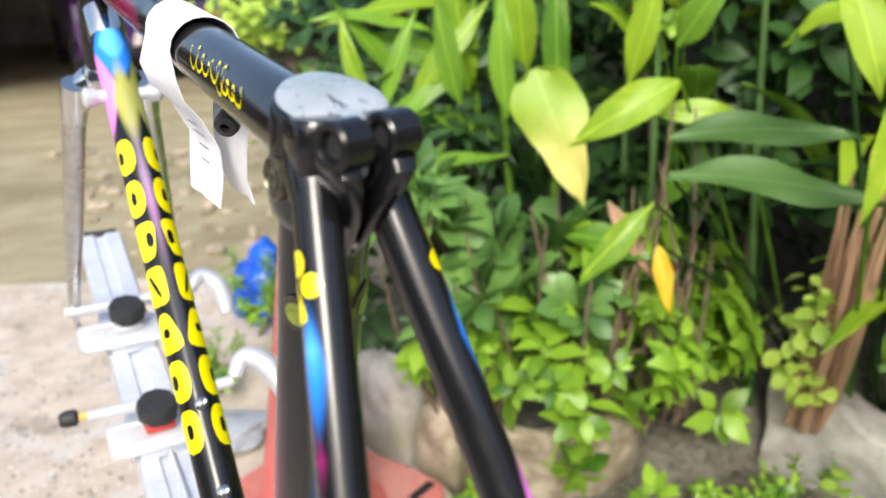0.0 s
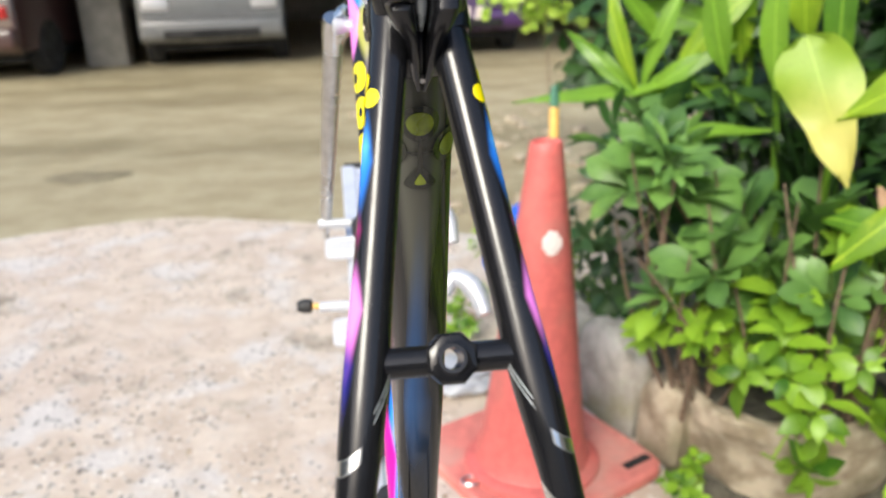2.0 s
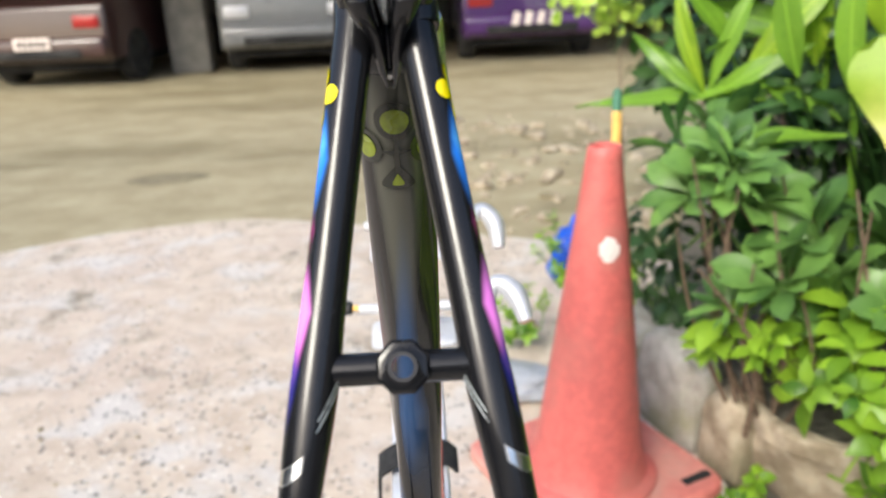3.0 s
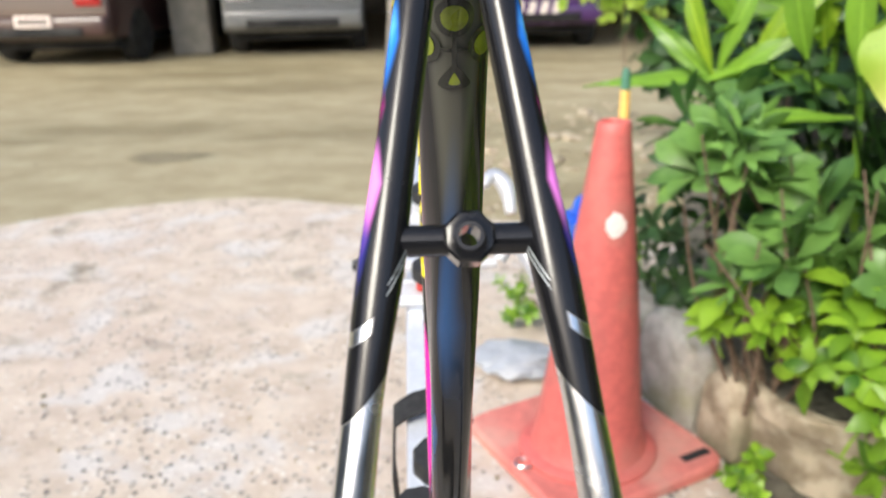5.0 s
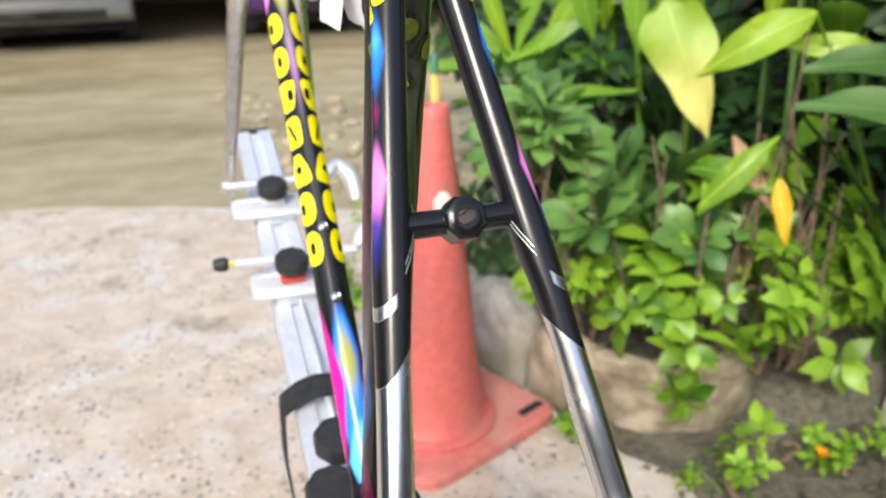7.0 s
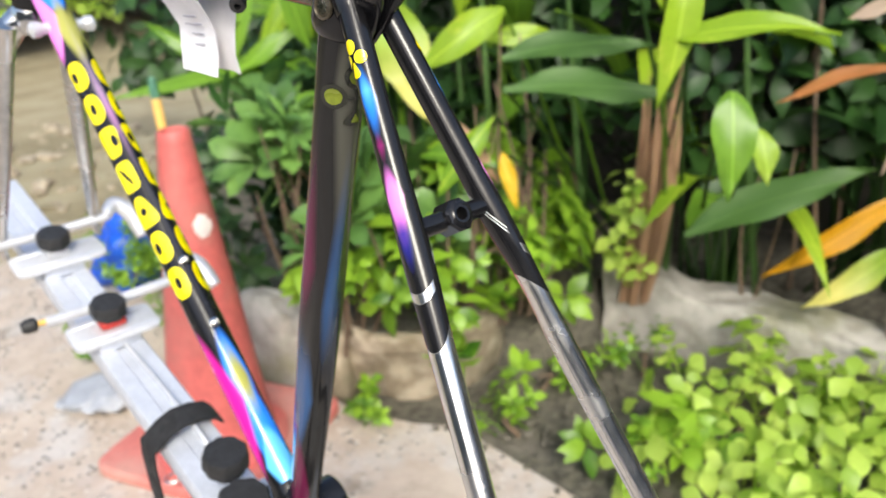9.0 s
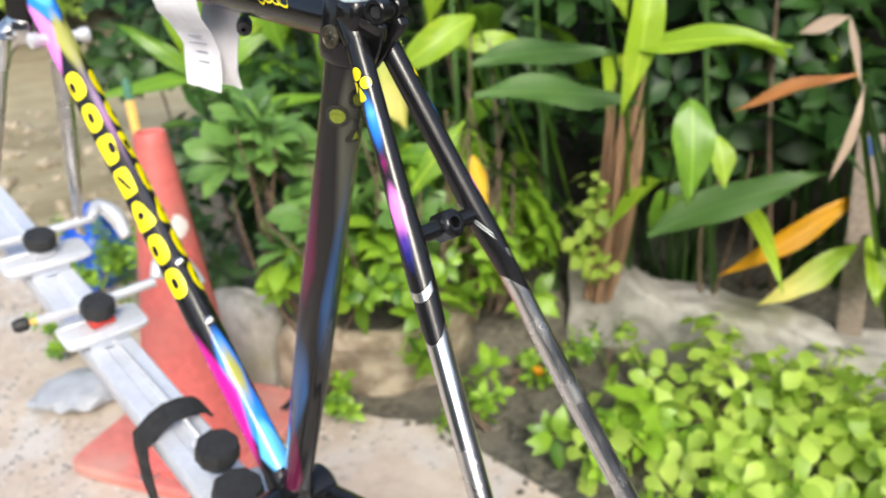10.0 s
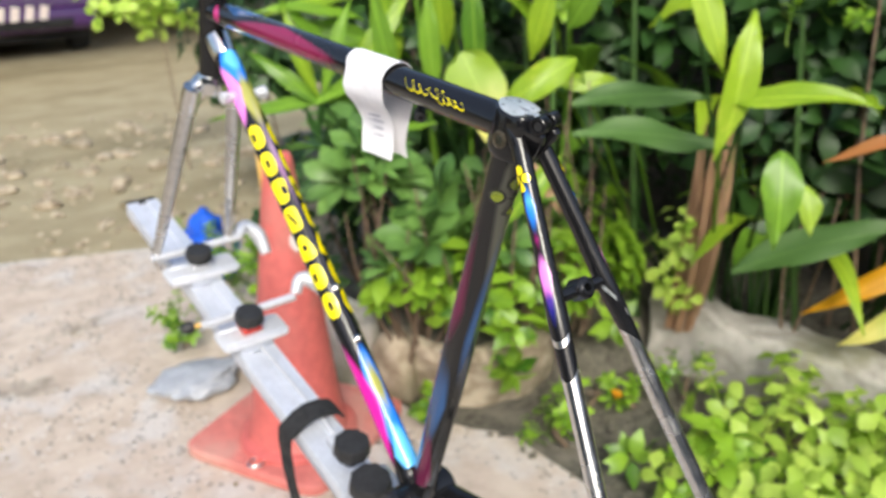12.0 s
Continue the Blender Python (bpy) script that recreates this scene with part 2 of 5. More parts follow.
def leaf_material(name, base, edge, rough=0.4, through=0.35, vein=0.0, spots=None, end=None):
    """Leaves: a blade that lets some light through, with colour that differs leaf by leaf."""
    n = Nodes(name)
    tc = n.tree.nodes.new("ShaderNodeTexCoord")
    sep = n.add("SeparateXYZ", Vector=tc.outputs["Object"])
    info = n.tree.nodes.new("ShaderNodeObjectInfo")
    geo = n.tree.nodes.new("ShaderNodeNewGeometry")
    mid, fine = n.noise(14, 4), n.noise(90, 4)
    rnd = n.math("ADD", n.math("MULTIPLY", info.outputs["Random"], 0.4), n.math("MULTIPLY", geo.outputs["Random Per Island"], 0.6))
    col = n.mix(rnd, tuple(c * 0.55 for c in base), edge)
    col = n.mix(n.step(mid, 0.45, 0.75, 0, 0.5), col, edge)
    col = n.mix(n.step(fine, 0.55, 0.8, 0, 0.35), col, tuple(c * 0.6 for c in base))
    if vein:
        wave = n.math("SINE", n.math("MULTIPLY", n.math("ADD", sep.outputs[1], n.math("MULTIPLY", n.math("ABSOLUTE", sep.outputs[0]), -0.8)), 900))
        col = n.mix(n.step(wave, 0.2, 1.0, 0, vein), col, tuple(min(1, c * 1.5) for c in base))
        col = n.mix(n.step(n.math("ABSOLUTE", sep.outputs[0]), 0.0022, 0.0008, 0, 0.8), col, tuple(min(1, c * 1.15 + 0.01) for c in edge))
    if end:
        col = n.mix(n.step(n.math("ADD", sep.outputs[1], n.math("MULTIPLY", mid, 0.08)), 0.10, 0.24), col, end)
    if spots:
        col = n.mix(n.step(n.noise(7, 5, 0.7), 0.55, 0.7, 0, 0.8), col, spots)
    n.bump(fine, 0.15, 0.001)
    n.set(Base_Color=col, Roughness=rough)
    tr = n.add("BsdfTranslucent", Color=col)
    mx = n.add("MixShader")
    mx.inputs[0].default_value = through
    out = n.tree.nodes["Material Output"]
    n.tree.links.new(n.bsdf.outputs[0], mx.inputs[1])
    n.tree.links.new(tr.outputs[0], mx.inputs[2])
    n.tree.links.new(mx.outputs[0], out.inputs[0])
    return n.mat


slab_mat, dirt_mat = slab_material(), dirt_material()
# leaf green darkened to stand for the deep shade between the plants
leaf_shaded = leaf_material("shaded_green_leaf", (0.011, 0.046, 0.010), (0.036, 0.10, 0.016), 0.5, 0.2)
leaf_shrub = leaf_material("shrub_leaf", (0.045, 0.15, 0.035), (0.22, 0.41, 0.09), 0.40, 0.30)
leaf_weed = leaf_material("weed_leaf", (0.060, 0.22, 0.016), (0.38, 0.62, 0.05), 0.40, 0.4)
leaf_lime = leaf_material("lime_groundcover_leaf", (0.46, 0.76, 0.07), (0.72, 0.90, 0.18), 0.45, 0.45)
leaf_blade = leaf_material("green_blade", (0.07, 0.23, 0.02), (0.26, 0.46, 0.04), 0.38, 0.35, 0.25, (0.15, 0.30, 0.04))
leaf_bright = leaf_material("bright_blade", (0.17, 0.42, 0.02), (0.43, 0.59, 0.035), 0.42, 0.4, 0.2, (0.56, 0.62, 0.08))
leaf_yellow = leaf_material("yellowing_blade", (0.18, 0.40, 0.02), (0.37, 0.53, 0.05), 0.45, 0.4, 0.2, None, (0.74, 0.69, 0.20))
leaf_gold = leaf_material("golden_dead_blade", (0.92, 0.50, 0.01), (0.90, 0.42, 0.01), 0.5, 0.4, 0.05)
leaf_deep = leaf_material("deep_green_blade", (0.045, 0.12, 0.025), (0.10, 0.20, 0.04), 0.55, 0.25, 0.2)
leaf_amber = leaf_material("yellow_dead_blade", (0.85, 0.62, 0.02), (0.85, 0.5, 0.02), 0.5, 0.35, 0.1)
leaf_orange = leaf_material("orange_dry_blade", (0.55, 0.25, 0.06), (0.48, 0.17, 0.05), 0.6, 0.25, 0.1, (0.35, 0.2, 0.14))
leaf_dry = leaf_material("dry_brown_blade", (0.32, 0.19, 0.11), (0.48, 0.30, 0.18), 0.8, 0.15)
leaf_straw = leaf_material("pale_dead_blade", (0.62, 0.52, 0.42), (0.5, 0.36, 0.25), 0.7, 0.25)

# ---- building helpers ----
PLACE = {}


def world_of(ob):
    return PLACE.get(ob.name, Matrix())


def thing(name, at, label, category, group="", kind=""):
    ob = new(name)
    ob.empty_display_size = 0.05
    ob.matrix_basis = Matrix.Translation(at)
    PLACE[ob.name] = ob.matrix_basis.copy()
    return tagged(ob, label, category, group, kind)


def link(name, me, m, parent, label=""):
    ob = new(name, me)
    ob.matrix_basis = m
    PLACE[ob.name] = m.copy()
    if parent:
        ob.parent = parent
        ob.matrix_parent_inverse = world_of(parent).inverted()
    return tagged(ob, label) if label else ob


def part(name, bm, material, parent=None, label="", m=None, smooth=True):
    me = bpy.data.meshes.new(name)
    bmesh.ops.recalc_face_normals(bm, faces=bm.faces)
    bm.to_mesh(me)
    bm.free()
    me.materials.append(material)
    if smooth:
        me.shade_smooth()
        me.set_sharp_from_angle(angle=radians(38))
    return link(name, me, m or Matrix(), parent, label)


def solo(name, bm, material, label, category, m=None, kind="", group="", smooth=True):
    return tagged(part(name, bm, material, None, "", m, smooth), label, category, group, kind)


def box(bm, size, m=None, bevel=0.0, segs=2):
    made = bmesh.ops.create_cube(bm, size=1.0, matrix=(m or Matrix()) @ Matrix.Diagonal((*size, 1)))
    if bevel:
        edges = {e for v in made["verts"] for e in v.link_edges}
        bmesh.ops.bevel(bm, geom=list(edges), offset=bevel, segments=segs, affect="EDGES", profile=0.5)
    return bm


def frame_of(p0, p1, side=(1, 0, 0)):
    """A pose at p0 with z towards p1 and x as near as can be to side."""
    z = (Vector(p1) - Vector(p0)).normalized()
    x = Vector(side)
    x = (x - z * x.dot(z)).normalized()
    y = z.cross(x)
    return Matrix(((x.x, y.x, z.x, p0[0]), (x.y, y.y, z.y, p0[1]), (x.z, y.z, z.z, p0[2]), (0, 0, 0, 1)))


def lathe(bm, rings, segs=32, m=None, lobes=0.0, caps=True):
    """A turned body from (radius, height) rings; lobes gives a fluted section."""
    m = m or Matrix()
    rows = []
    for r, z in rings:
        rows.append([bm.verts.new(m @ Vector((r * (1 + lobes * math.cos(4 * a)) * math.cos(a), r * (1 + lobes * math.cos(4 * a)) * math.sin(a), z)))
                     for a in (2 * math.pi * i / segs for i in range(segs))])
    for lo, hi in zip(rows, rows[1:]):
        for i in range(segs):
            bm.faces.new((lo[i], lo[(i + 1) % segs], hi[(i + 1) % segs], hi[i]))
    if caps:
        bm.faces.new(rows[0][::-1])
        bm.faces.new(rows[-1])
    return bm


def tube(name, p0, p1, r0, r1, material, parent, label="", side=(1, 0, 0), segs=32, lobes=0.0, rings=12):
    m = frame_of(p0, p1, side)
    length = (Vector(p1) - Vector(p0)).length
    bm = lathe(bmesh.new(), [(r0 + (r1 - r0) * i / rings, length * i / rings) for i in range(rings + 1)], segs, None, lobes)
    return part(name, bm, material, parent, label, m)


def swept(bm, points, radius, segs=10, m=None):
    """A round bar along a smooth line through the points; radius may be a list."""
    m = m or Matrix()
    pts = [Vector(p) for p in points]
    line, rad = [], []
    rs = radius if isinstance(radius, (list, tuple)) else [radius] * len(pts)
    for i in range(len(pts) - 1):
        a, b, c, d = pts[max(i - 1, 0)], pts[i], pts[i + 1], pts[min(i + 2, len(pts) - 1)]
        for k in range(6):
            t = k / 6
            line.append(0.5 * (2 * b + (c - a) * t + (2 * a - 5 * b + 4 * c - d) * t * t + (3 * b - a - 3 * c + d) * t ** 3))
            rad.append(rs[i] + (rs[i + 1] - rs[i]) * t)
    line.append(pts[-1])
    rad.append(rs[-1])
    rows, ref = [], Vector((0.3, 0.2, 0.93))
    for i, p in enumerate(line):
        d = (line[min(i + 1, len(line) - 1)] - line[max(i - 1, 0)]).normalized()
        u = d.cross(ref).normalized() if abs(d.dot(ref)) < 0.98 else d.cross(Vector((1, 0, 0))).normalized()
        v = d.cross(u)
        rows.append([bm.verts.new(m @ (p + rad[i] * (math.cos(a) * u + math.sin(a) * v))) for a in (2 * math.pi * k / segs for k in range(segs))])
    for lo, hi in zip(rows, rows[1:]):
        for k in range(segs):
            bm.faces.new((lo[k], lo[(k + 1) % segs], hi[(k + 1) % segs], hi[k]))
    bm.faces.new(rows[0][::-1])
    bm.faces.new(rows[-1])
    return bm


def ribbon(bm, points, across, width, thick):
    """A flat band of some thickness through the points."""
    w, pts = Vector(across).normalized() * width / 2, [Vector(p) for p in points]
    rows = []
    for i, p in enumerate(pts):
        d = (pts[min(i + 1, len(pts) - 1)] - pts[max(i - 1, 0)]).normalized()
        nrm = d.cross(w).normalized() * thick / 2
        rows.append([bm.verts.new(p + a) for a in (w + nrm, -w + nrm, -w - nrm, w - nrm)])
    for lo, hi in zip(rows, rows[1:]):
        for k in range(4):
            bm.faces.new((lo[k], lo[(k + 1) % 4], hi[(k + 1) % 4], hi[k]))
    bm.faces.new(rows[0][::-1])
    bm.faces.new(rows[-1])
    return bm


def decal(bm, radius, z, angle, half_z, half_arc, power=2.0, turn=0.0, taper=0.0, lobes=0.0):
    """A rounded patch that lies on a tube of that radius, in the tube's own axes."""
    def at(u, v):
        v *= 1 + taper * u
        s, c = math.sin(turn), math.cos(turn)
        du, dv = u * half_z * c - v * half_arc * s, u * half_z * s + v * half_arc * c
        a = angle + dv / radius
        r = radius * (1 + lobes * math.cos(4 * a)) + 0.00035
        return Vector((r * math.cos(a), r * math.sin(a), z + du))
    count, rings = 24, 4
    centre = bm.verts.new(at(0, 0))
    prev = None
    for k in range(1, rings + 1):
        row = []
        for i in range(count):
            a = 2 * math.pi * i / count
            c, s = math.cos(a), math.sin(a)
            g = (abs(c) ** power + abs(s) ** power) ** (-1 / power) * k / rings
            row.append(bm.verts.new(at(c * g, s * g)))
        for i in range(count):
            j = (i + 1) % count
            if prev:
                bm.faces.new((prev[i], prev[j], row[j], row[i]))
            else:
                bm.faces.new((centre, row[j], row[i]))
        prev = row
    return bm


def blade(bm, length, width, bow, fold, m=None, steps=8, tip=0.55, base=0.12, curl=0.0, sway=0.0, ruffle=0.0, seed=0.0):
    """A leaf blade along y: bowed, folded along the midrib, widest at the share tip of its length."""
    m = m or Matrix()
    rows = []
    for i in range(steps + 1):
        t = i / steps
        w = width / 2 * max(0.03, (math.sin(math.pi * t ** (math.log(0.5) / math.log(tip)))) ** 0.8 if 0 < t < 1 else base * (1 - t))
        if tip < 0.6 and t > tip:
            left = (1 - t) / (1 - tip)
            w = width / 2 * max(0.02, 0.45 * left + 0.55 * math.sin(math.pi / 2 * left))
        z = bow * length * 4 * t * (1 - t) * 0.5 - curl * length * t * t
        y = length * t * (1 - 0.25 * abs(curl) * t)
        row = []
        for s in (-1, -0.55, 0, 0.55, 1):
            edge = 1 + ruffle * noise.noise((seed, t * 5, s * 1.5))
            wave = (0.015 + ruffle * 0.5) * width * math.sin(9 * t + 3 * s + seed) * abs(s)
            row.append(bm.verts.new(m @ Vector((w * s * edge + sway * length * t * t, y, z + fold * w * abs(s) + wave))))
        rows.append(row)
    for lo, hi in zip(rows, rows[1:]):
        for k in range(4):
            bm.faces.new((lo[k], lo[k + 1], hi[k + 1], hi[k]))
    return bm


def leaf_pose(base, tip, face):
    """The pose of a blade from base to tip whose upper side looks towards face."""
    y = (Vector(tip) - Vector(base)).normalized()
    z = Vector(face)
    z = (z - y * z.dot(y)).normalized()
    x = y.cross(z)
    return Matrix(((x.x, y.x, z.x, base[0]), (x.y, y.y, z.y, base[1]), (x.z, y.z, z.z, base[2]), (0, 0, 0, 1)))


# ---- ground ----
bm = bmesh.new()
bmesh.ops.create_grid(bm, x_segments=40, y_segments=40, size=300)
solo("ground", bm, dirt_mat, "tan packed dirt yard with damp streaks", "ground", Matrix.Translation((0, 100, -0.028)), "structure", smooth=False)


def slab_front(x):
    return 3.42 - 0.3 * (x + 0.8) ** 2 if x < -0.8 else 3.42 - 0.40 * (x + 0.8) ** 1.15


bm = bmesh.new()
outline = [(x, slab_front(x) + 0.012 * noise.noise((x * 6, 0, 0))) for x in np.linspace(-4.2, 1.0, 70)]
outline += [(0.95 + 0.06 * noise.noise((0, y * 3, 5)) - 0.32 * min(1, max(0, (2.4 - y) / 1.1)) + 0.13 * min(1, max(0, (1.15 - y) / 0.25)) + 0.05 * noise.noise((0, y * 11, 2)), y) for y in np.linspace(2.3, -6.0, 90)]
outline += [(-4.2, -6.0)]
top = [bm.verts.new((x, y, 0.0)) for x, y in outline]
low = [bm.verts.new((x, y, -0.05)) for x, y in outline]
bm.faces.new(top)
for i in range(len(top)):
    j = (i + 1) % len(top)
    bm.faces.new((top[i], low[i], low[j], top[j]))
bmesh.ops.triangulate(bm, faces=[f for f in bm.faces if len(f.verts) > 4])
solo("concrete_slab", bm, slab_mat, "worn pink-tan concrete slab with exposed grit", "pavement", None, "structure", smooth=False)

# raised, lumpy soil of the plant bed
bm = bmesh.new()
bmesh.ops.create_grid(bm, x_segments=60, y_segments=80, size=1, matrix=Matrix.Translation((1.75, 0.3, 0)) @ Matrix.Diagonal((1.15, 3.6, 1, 1)))
for v in bm.verts:
    inner = min(1.0, max(0.0, (v.co.x - (0.95 if v.co.y > 0.95 else 1.5)) / 0.35))
    rim = 0.62 + 0.45 * max(0.0, v.co.y - 1.9)
    if v.co.x < rim:
        v.co.z = -0.2
        continue
    v.co.z = -0.012 + 0.13 * inner + 0.03 * noise.noise(v.co * 5) * (0.4 + inner) + 0.012 * noise.noise(v.co * 21)
solo("soil_bed", bm, soil_mat, "dark damp soil of a plant bed", "ground", None, "structure")

# backing wall added behind the plants, its dark colour standing for shade
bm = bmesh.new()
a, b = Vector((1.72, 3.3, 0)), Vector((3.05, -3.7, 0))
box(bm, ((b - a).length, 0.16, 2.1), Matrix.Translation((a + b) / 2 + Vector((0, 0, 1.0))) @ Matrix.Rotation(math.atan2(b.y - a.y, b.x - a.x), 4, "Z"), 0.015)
solo("wall_east", bm, wall_mat, "backing wall added behind the plants, coloured dark for shade", "wall", None, "structure", smooth=False)
# two unseen walls, added so the glossy tubes reflect dark beside bright sky
reflection_wall = plain("grey_unseen_wall", (0.20, 0.19, 0.175), 0.9, 0, 0.15, 8, 0.3, 0.01, dirt=(0.13, 0.125, 0.11))
solo("wall_south", box(bmesh.new(), (9.0, 0.2, 2.3), Matrix.Translation((-1.45, -3.8, 1.12)), 0.01), reflection_wall, "plain grey unseen wall added to shape the tube reflections", "wall", None, "structure", smooth=False)
solo("wall_west", box(bmesh.new(), (0.2, 5.6, 3.0), Matrix.Translation((-5.9, -0.9, 1.47)), 0.01), reflection_wall, "plain grey unseen side wall added for the tube reflections", "wall", None, "structure", smooth=False)

# ---- bicycle frame ----
badge_bronze = plain("badge_bronze", (0.10, 0.085, 0.06), 0.35, 0.7, 0.4, 300, 0.3, 0.0005)
BB = Vector((0, 0.222, 0.64))
SEAT_TOP = Vector((0, 0.071, 1.082))
HEAD_LOW, HEAD_TOP = Vector((0, 0.647, 1.032)), Vector((0, 0.598, 1.165))
DT_TOP = Vector((0, 0.612, 1.092))
TT_BACK, TT_FRONT = Vector((0, 0.082, 1.071)), Vector((0, 0.612, 1.124))
BRIDGE = Vector((0, 0.006, 0.961))


def loft(bm, sections, power=4.0, segs=28):
    """A body skinned over rounded level sections (z, x, y, half width, half depth)."""
    rows = []
    for z, x, y, hx, hy in sections:
        row = []
        for k in range(segs):
            a = 2 * math.pi * k / segs
            c, t = math.cos(a), math.sin(a)
            row.append(bm.verts.new((x + hx * math.copysign(abs(c) ** (2 / power), c), y + hy * math.copysign(abs(t) ** (2 / power), t), z)))
        rows.append(row)
    for lo, hi in zip(rows, rows[1:]):
        for k in range(segs):
            bm.faces.new((lo[k], lo[(k + 1) % segs], hi[(k + 1) % segs], hi[k]))
    bm.faces.new(rows[0][::-1])
    bm.faces.new(rows[-1])
    return bm


def bicycle_frame():
    bike = thing("bicycle_frame", (0, 0.222, 0.60), "gloss black steel bicycle frame with blue and pink fades", "bicycle frame")
    # main tubes
    run = (BB - SEAT_TOP).length
    bm, rows = bmesh.new(), []
    for i in range(61):
        t = i / 60
        twist = radians(75) * min(1.0, max(0.0, (t - 0.22) / 0.62))
        depth = 0.025 + 0.05 * min(1.0, max(0.0, (t - 0.20) / 0.25))
        row = []
        for a in (2 * math.pi * k / 48 for k in range(48)):
            r = ST_R * (1 + depth * math.cos(4 * (a - twist)))
            row.append(bm.verts.new((r * math.cos(a) * (1.08 - 0.24 * t), r * math.sin(a), run * t)))
        rows.append(row)
    for lo, hi in zip(rows, rows[1:]):
        for k in range(48):
            bm.faces.new((lo[k], lo[(k + 1) % 48], hi[(k + 1) % 48], hi[k]))
    bm.faces.new(rows[0][::-1])
    bm.faces.new(rows[-1])
    st = part("seat_tube", bm, seat_paint, bike, "dark grey fluted seat tube with blue and maroon fades", frame_of(SEAT_TOP, BB))
    dt = tube("down_tube", DT_TOP, BB, DT_R, DT_R, down_paint, bike, "black down tube with blue, pink and olive flashes", lobes=0.03)
    tt = tube("top_tube", TT_BACK, TT_FRONT, TT_R, TT_R, top_paint, bike, "black top tube fading to maroon", side=(-1, 0, 0), lobes=0.02)
    tube("head_tube", HEAD_LOW, HEAD_TOP, 0.0178, 0.0178, black_paint, bike)
    for z0, z1, r in ((-0.004, 0.010, 0.0215), (0.130, 0.146, 0.0215)):
        d = (HEAD_TOP - HEAD_LOW).normalized()
        part("headset_cup", lathe(bmesh.new(), [(r * 0.86, z0 - 0.006), (r, z0), (r, z1), (r * 0.8, z1 + 0.007)], 36), chrome, bike, "chromed headset cup", frame_of(HEAD_LOW, HEAD_TOP))
    # head lugs
    for p, q, r in ((DT_TOP, BB, DT_R + 0.0018), (TT_FRONT, TT_BACK, TT_R + 0.0016)):
        m = frame_of(p, q)
        part("head_lug", lathe(bmesh.new(), [(r, 0.0), (r, 0.022), (r - 0.0012, 0.028)], 32), chrome if p is DT_TOP else top_paint, bike, "", m)
    part("bottom_bracket_shell", lathe(bmesh.new(), [(0.0185, -0.036), (0.0205, -0.034), (0.0205, 0.034), (0.0185, 0.036)], 36), black_paint, bike, "", frame_of(BB, BB + Vector((1, 0, 0)), (0, 1, 0)))
    for p, q, r in ((BB, DT_TOP, DT_R + 0.002), (BB, SEAT_TOP, ST_R + 0.002)):
        part("shell_lug", lathe(bmesh.new(), [(r, 0.010), (r, 0.024), (r - 0.0015, 0.032)], 32), black_paint, bike, "", frame_of(p, q))
    part("bearing_cup", lathe(bmesh.new(), [(0.019, 0.030), (0.019, 0.041), (0.010, 0.042)], 32), rubber, bike, "", frame_of(BB, BB + Vector((-1, 0, 0)), (0, 1, 0)))

    # seat lug: collar with square shoulders, filled top, two bored ears, webs that run down to a point
    m = Matrix.Translation((0, 0, 0.0012)) @ frame_of(SEAT_TOP, BB)

    def pear(bm, amount):
        for v in bm.verts:
            w = m.to_3x3() @ v.co
            flat = math.hypot(w.x, w.y)
            if w.y > 0 and flat > 1e-6:
                f = 1 + amount * (w.y / flat) ** 4
                v.co.x, v.co.y = v.co.x * f, v.co.y * f
        return bm

    bm = pear(lathe(bmesh.new(), [(0.0150, -0.0005), (0.0164, 0.0002), (0.0172, 0.0016), (0.0172, 0.031), (0.0162, 0.036), (0.0140, 0.038)], 48), 0.13)
    lug = part("seat_lug", bm, black_paint, bike, "black cast seat lug with two clamp ears", m)
    bm = pear(lathe(bmesh.new(), [(0.0150, 0.0), (0.0158, -0.0010), (0.0142, -0.0021), (0.007, -0.0026)], 48), 0.16)
    part("seat_plug", bm, silver_cap, lug, "scuffed silver plug in the seat tube", m)
    part("clamp_shoulder", loft(bmesh.new(), [(1.0600, 0, 0.0680, 0.0130, 0.0040), (1.0655, 0, 0.0640, 0.0158, 0.0085), (1.0725, 0, 0.0630, 0.0166, 0.0110), (1.0800, 0, 0.0630, 0.0166, 0.0112), (1.0818, 0, 0.0630, 0.0155, 0.0102)], 4.0), black_paint, lug)
    for s, gap, length in ((-1, 0.0036, 0.0102), (1, 0.0021, 0.0110)):
        ear = bmesh.new()
        em = frame_of((s * gap, 0.0445 + s * 0.001, 1.0772), (s, 0.0445 + s * 0.33, 1.0772), (0, 0, 1))
        h = length / 2
        lathe(ear, [(0.0034, h), (0.0038, 0.0006), (0.0042, 0.0), (0.0060, 0.0), (0.0068, 0.0008), (0.0068, length - 0.0008), (0.0060, length), (0.0044, length), (0.0039, length - 0.0008), (0.0034, h)], 36, None, 0, False)
        part("clamp_ear", ear, black_paint, lug, "", em)
        # plug inside the ear, its dark colour standing for the hollow's shade
        part("bore", lathe(bmesh.new(), [(0.0033, 0.0022), (0.0033, length - 0.0022)], 24), rubber, lug, "dark plug that blackens the bolt bore", em)
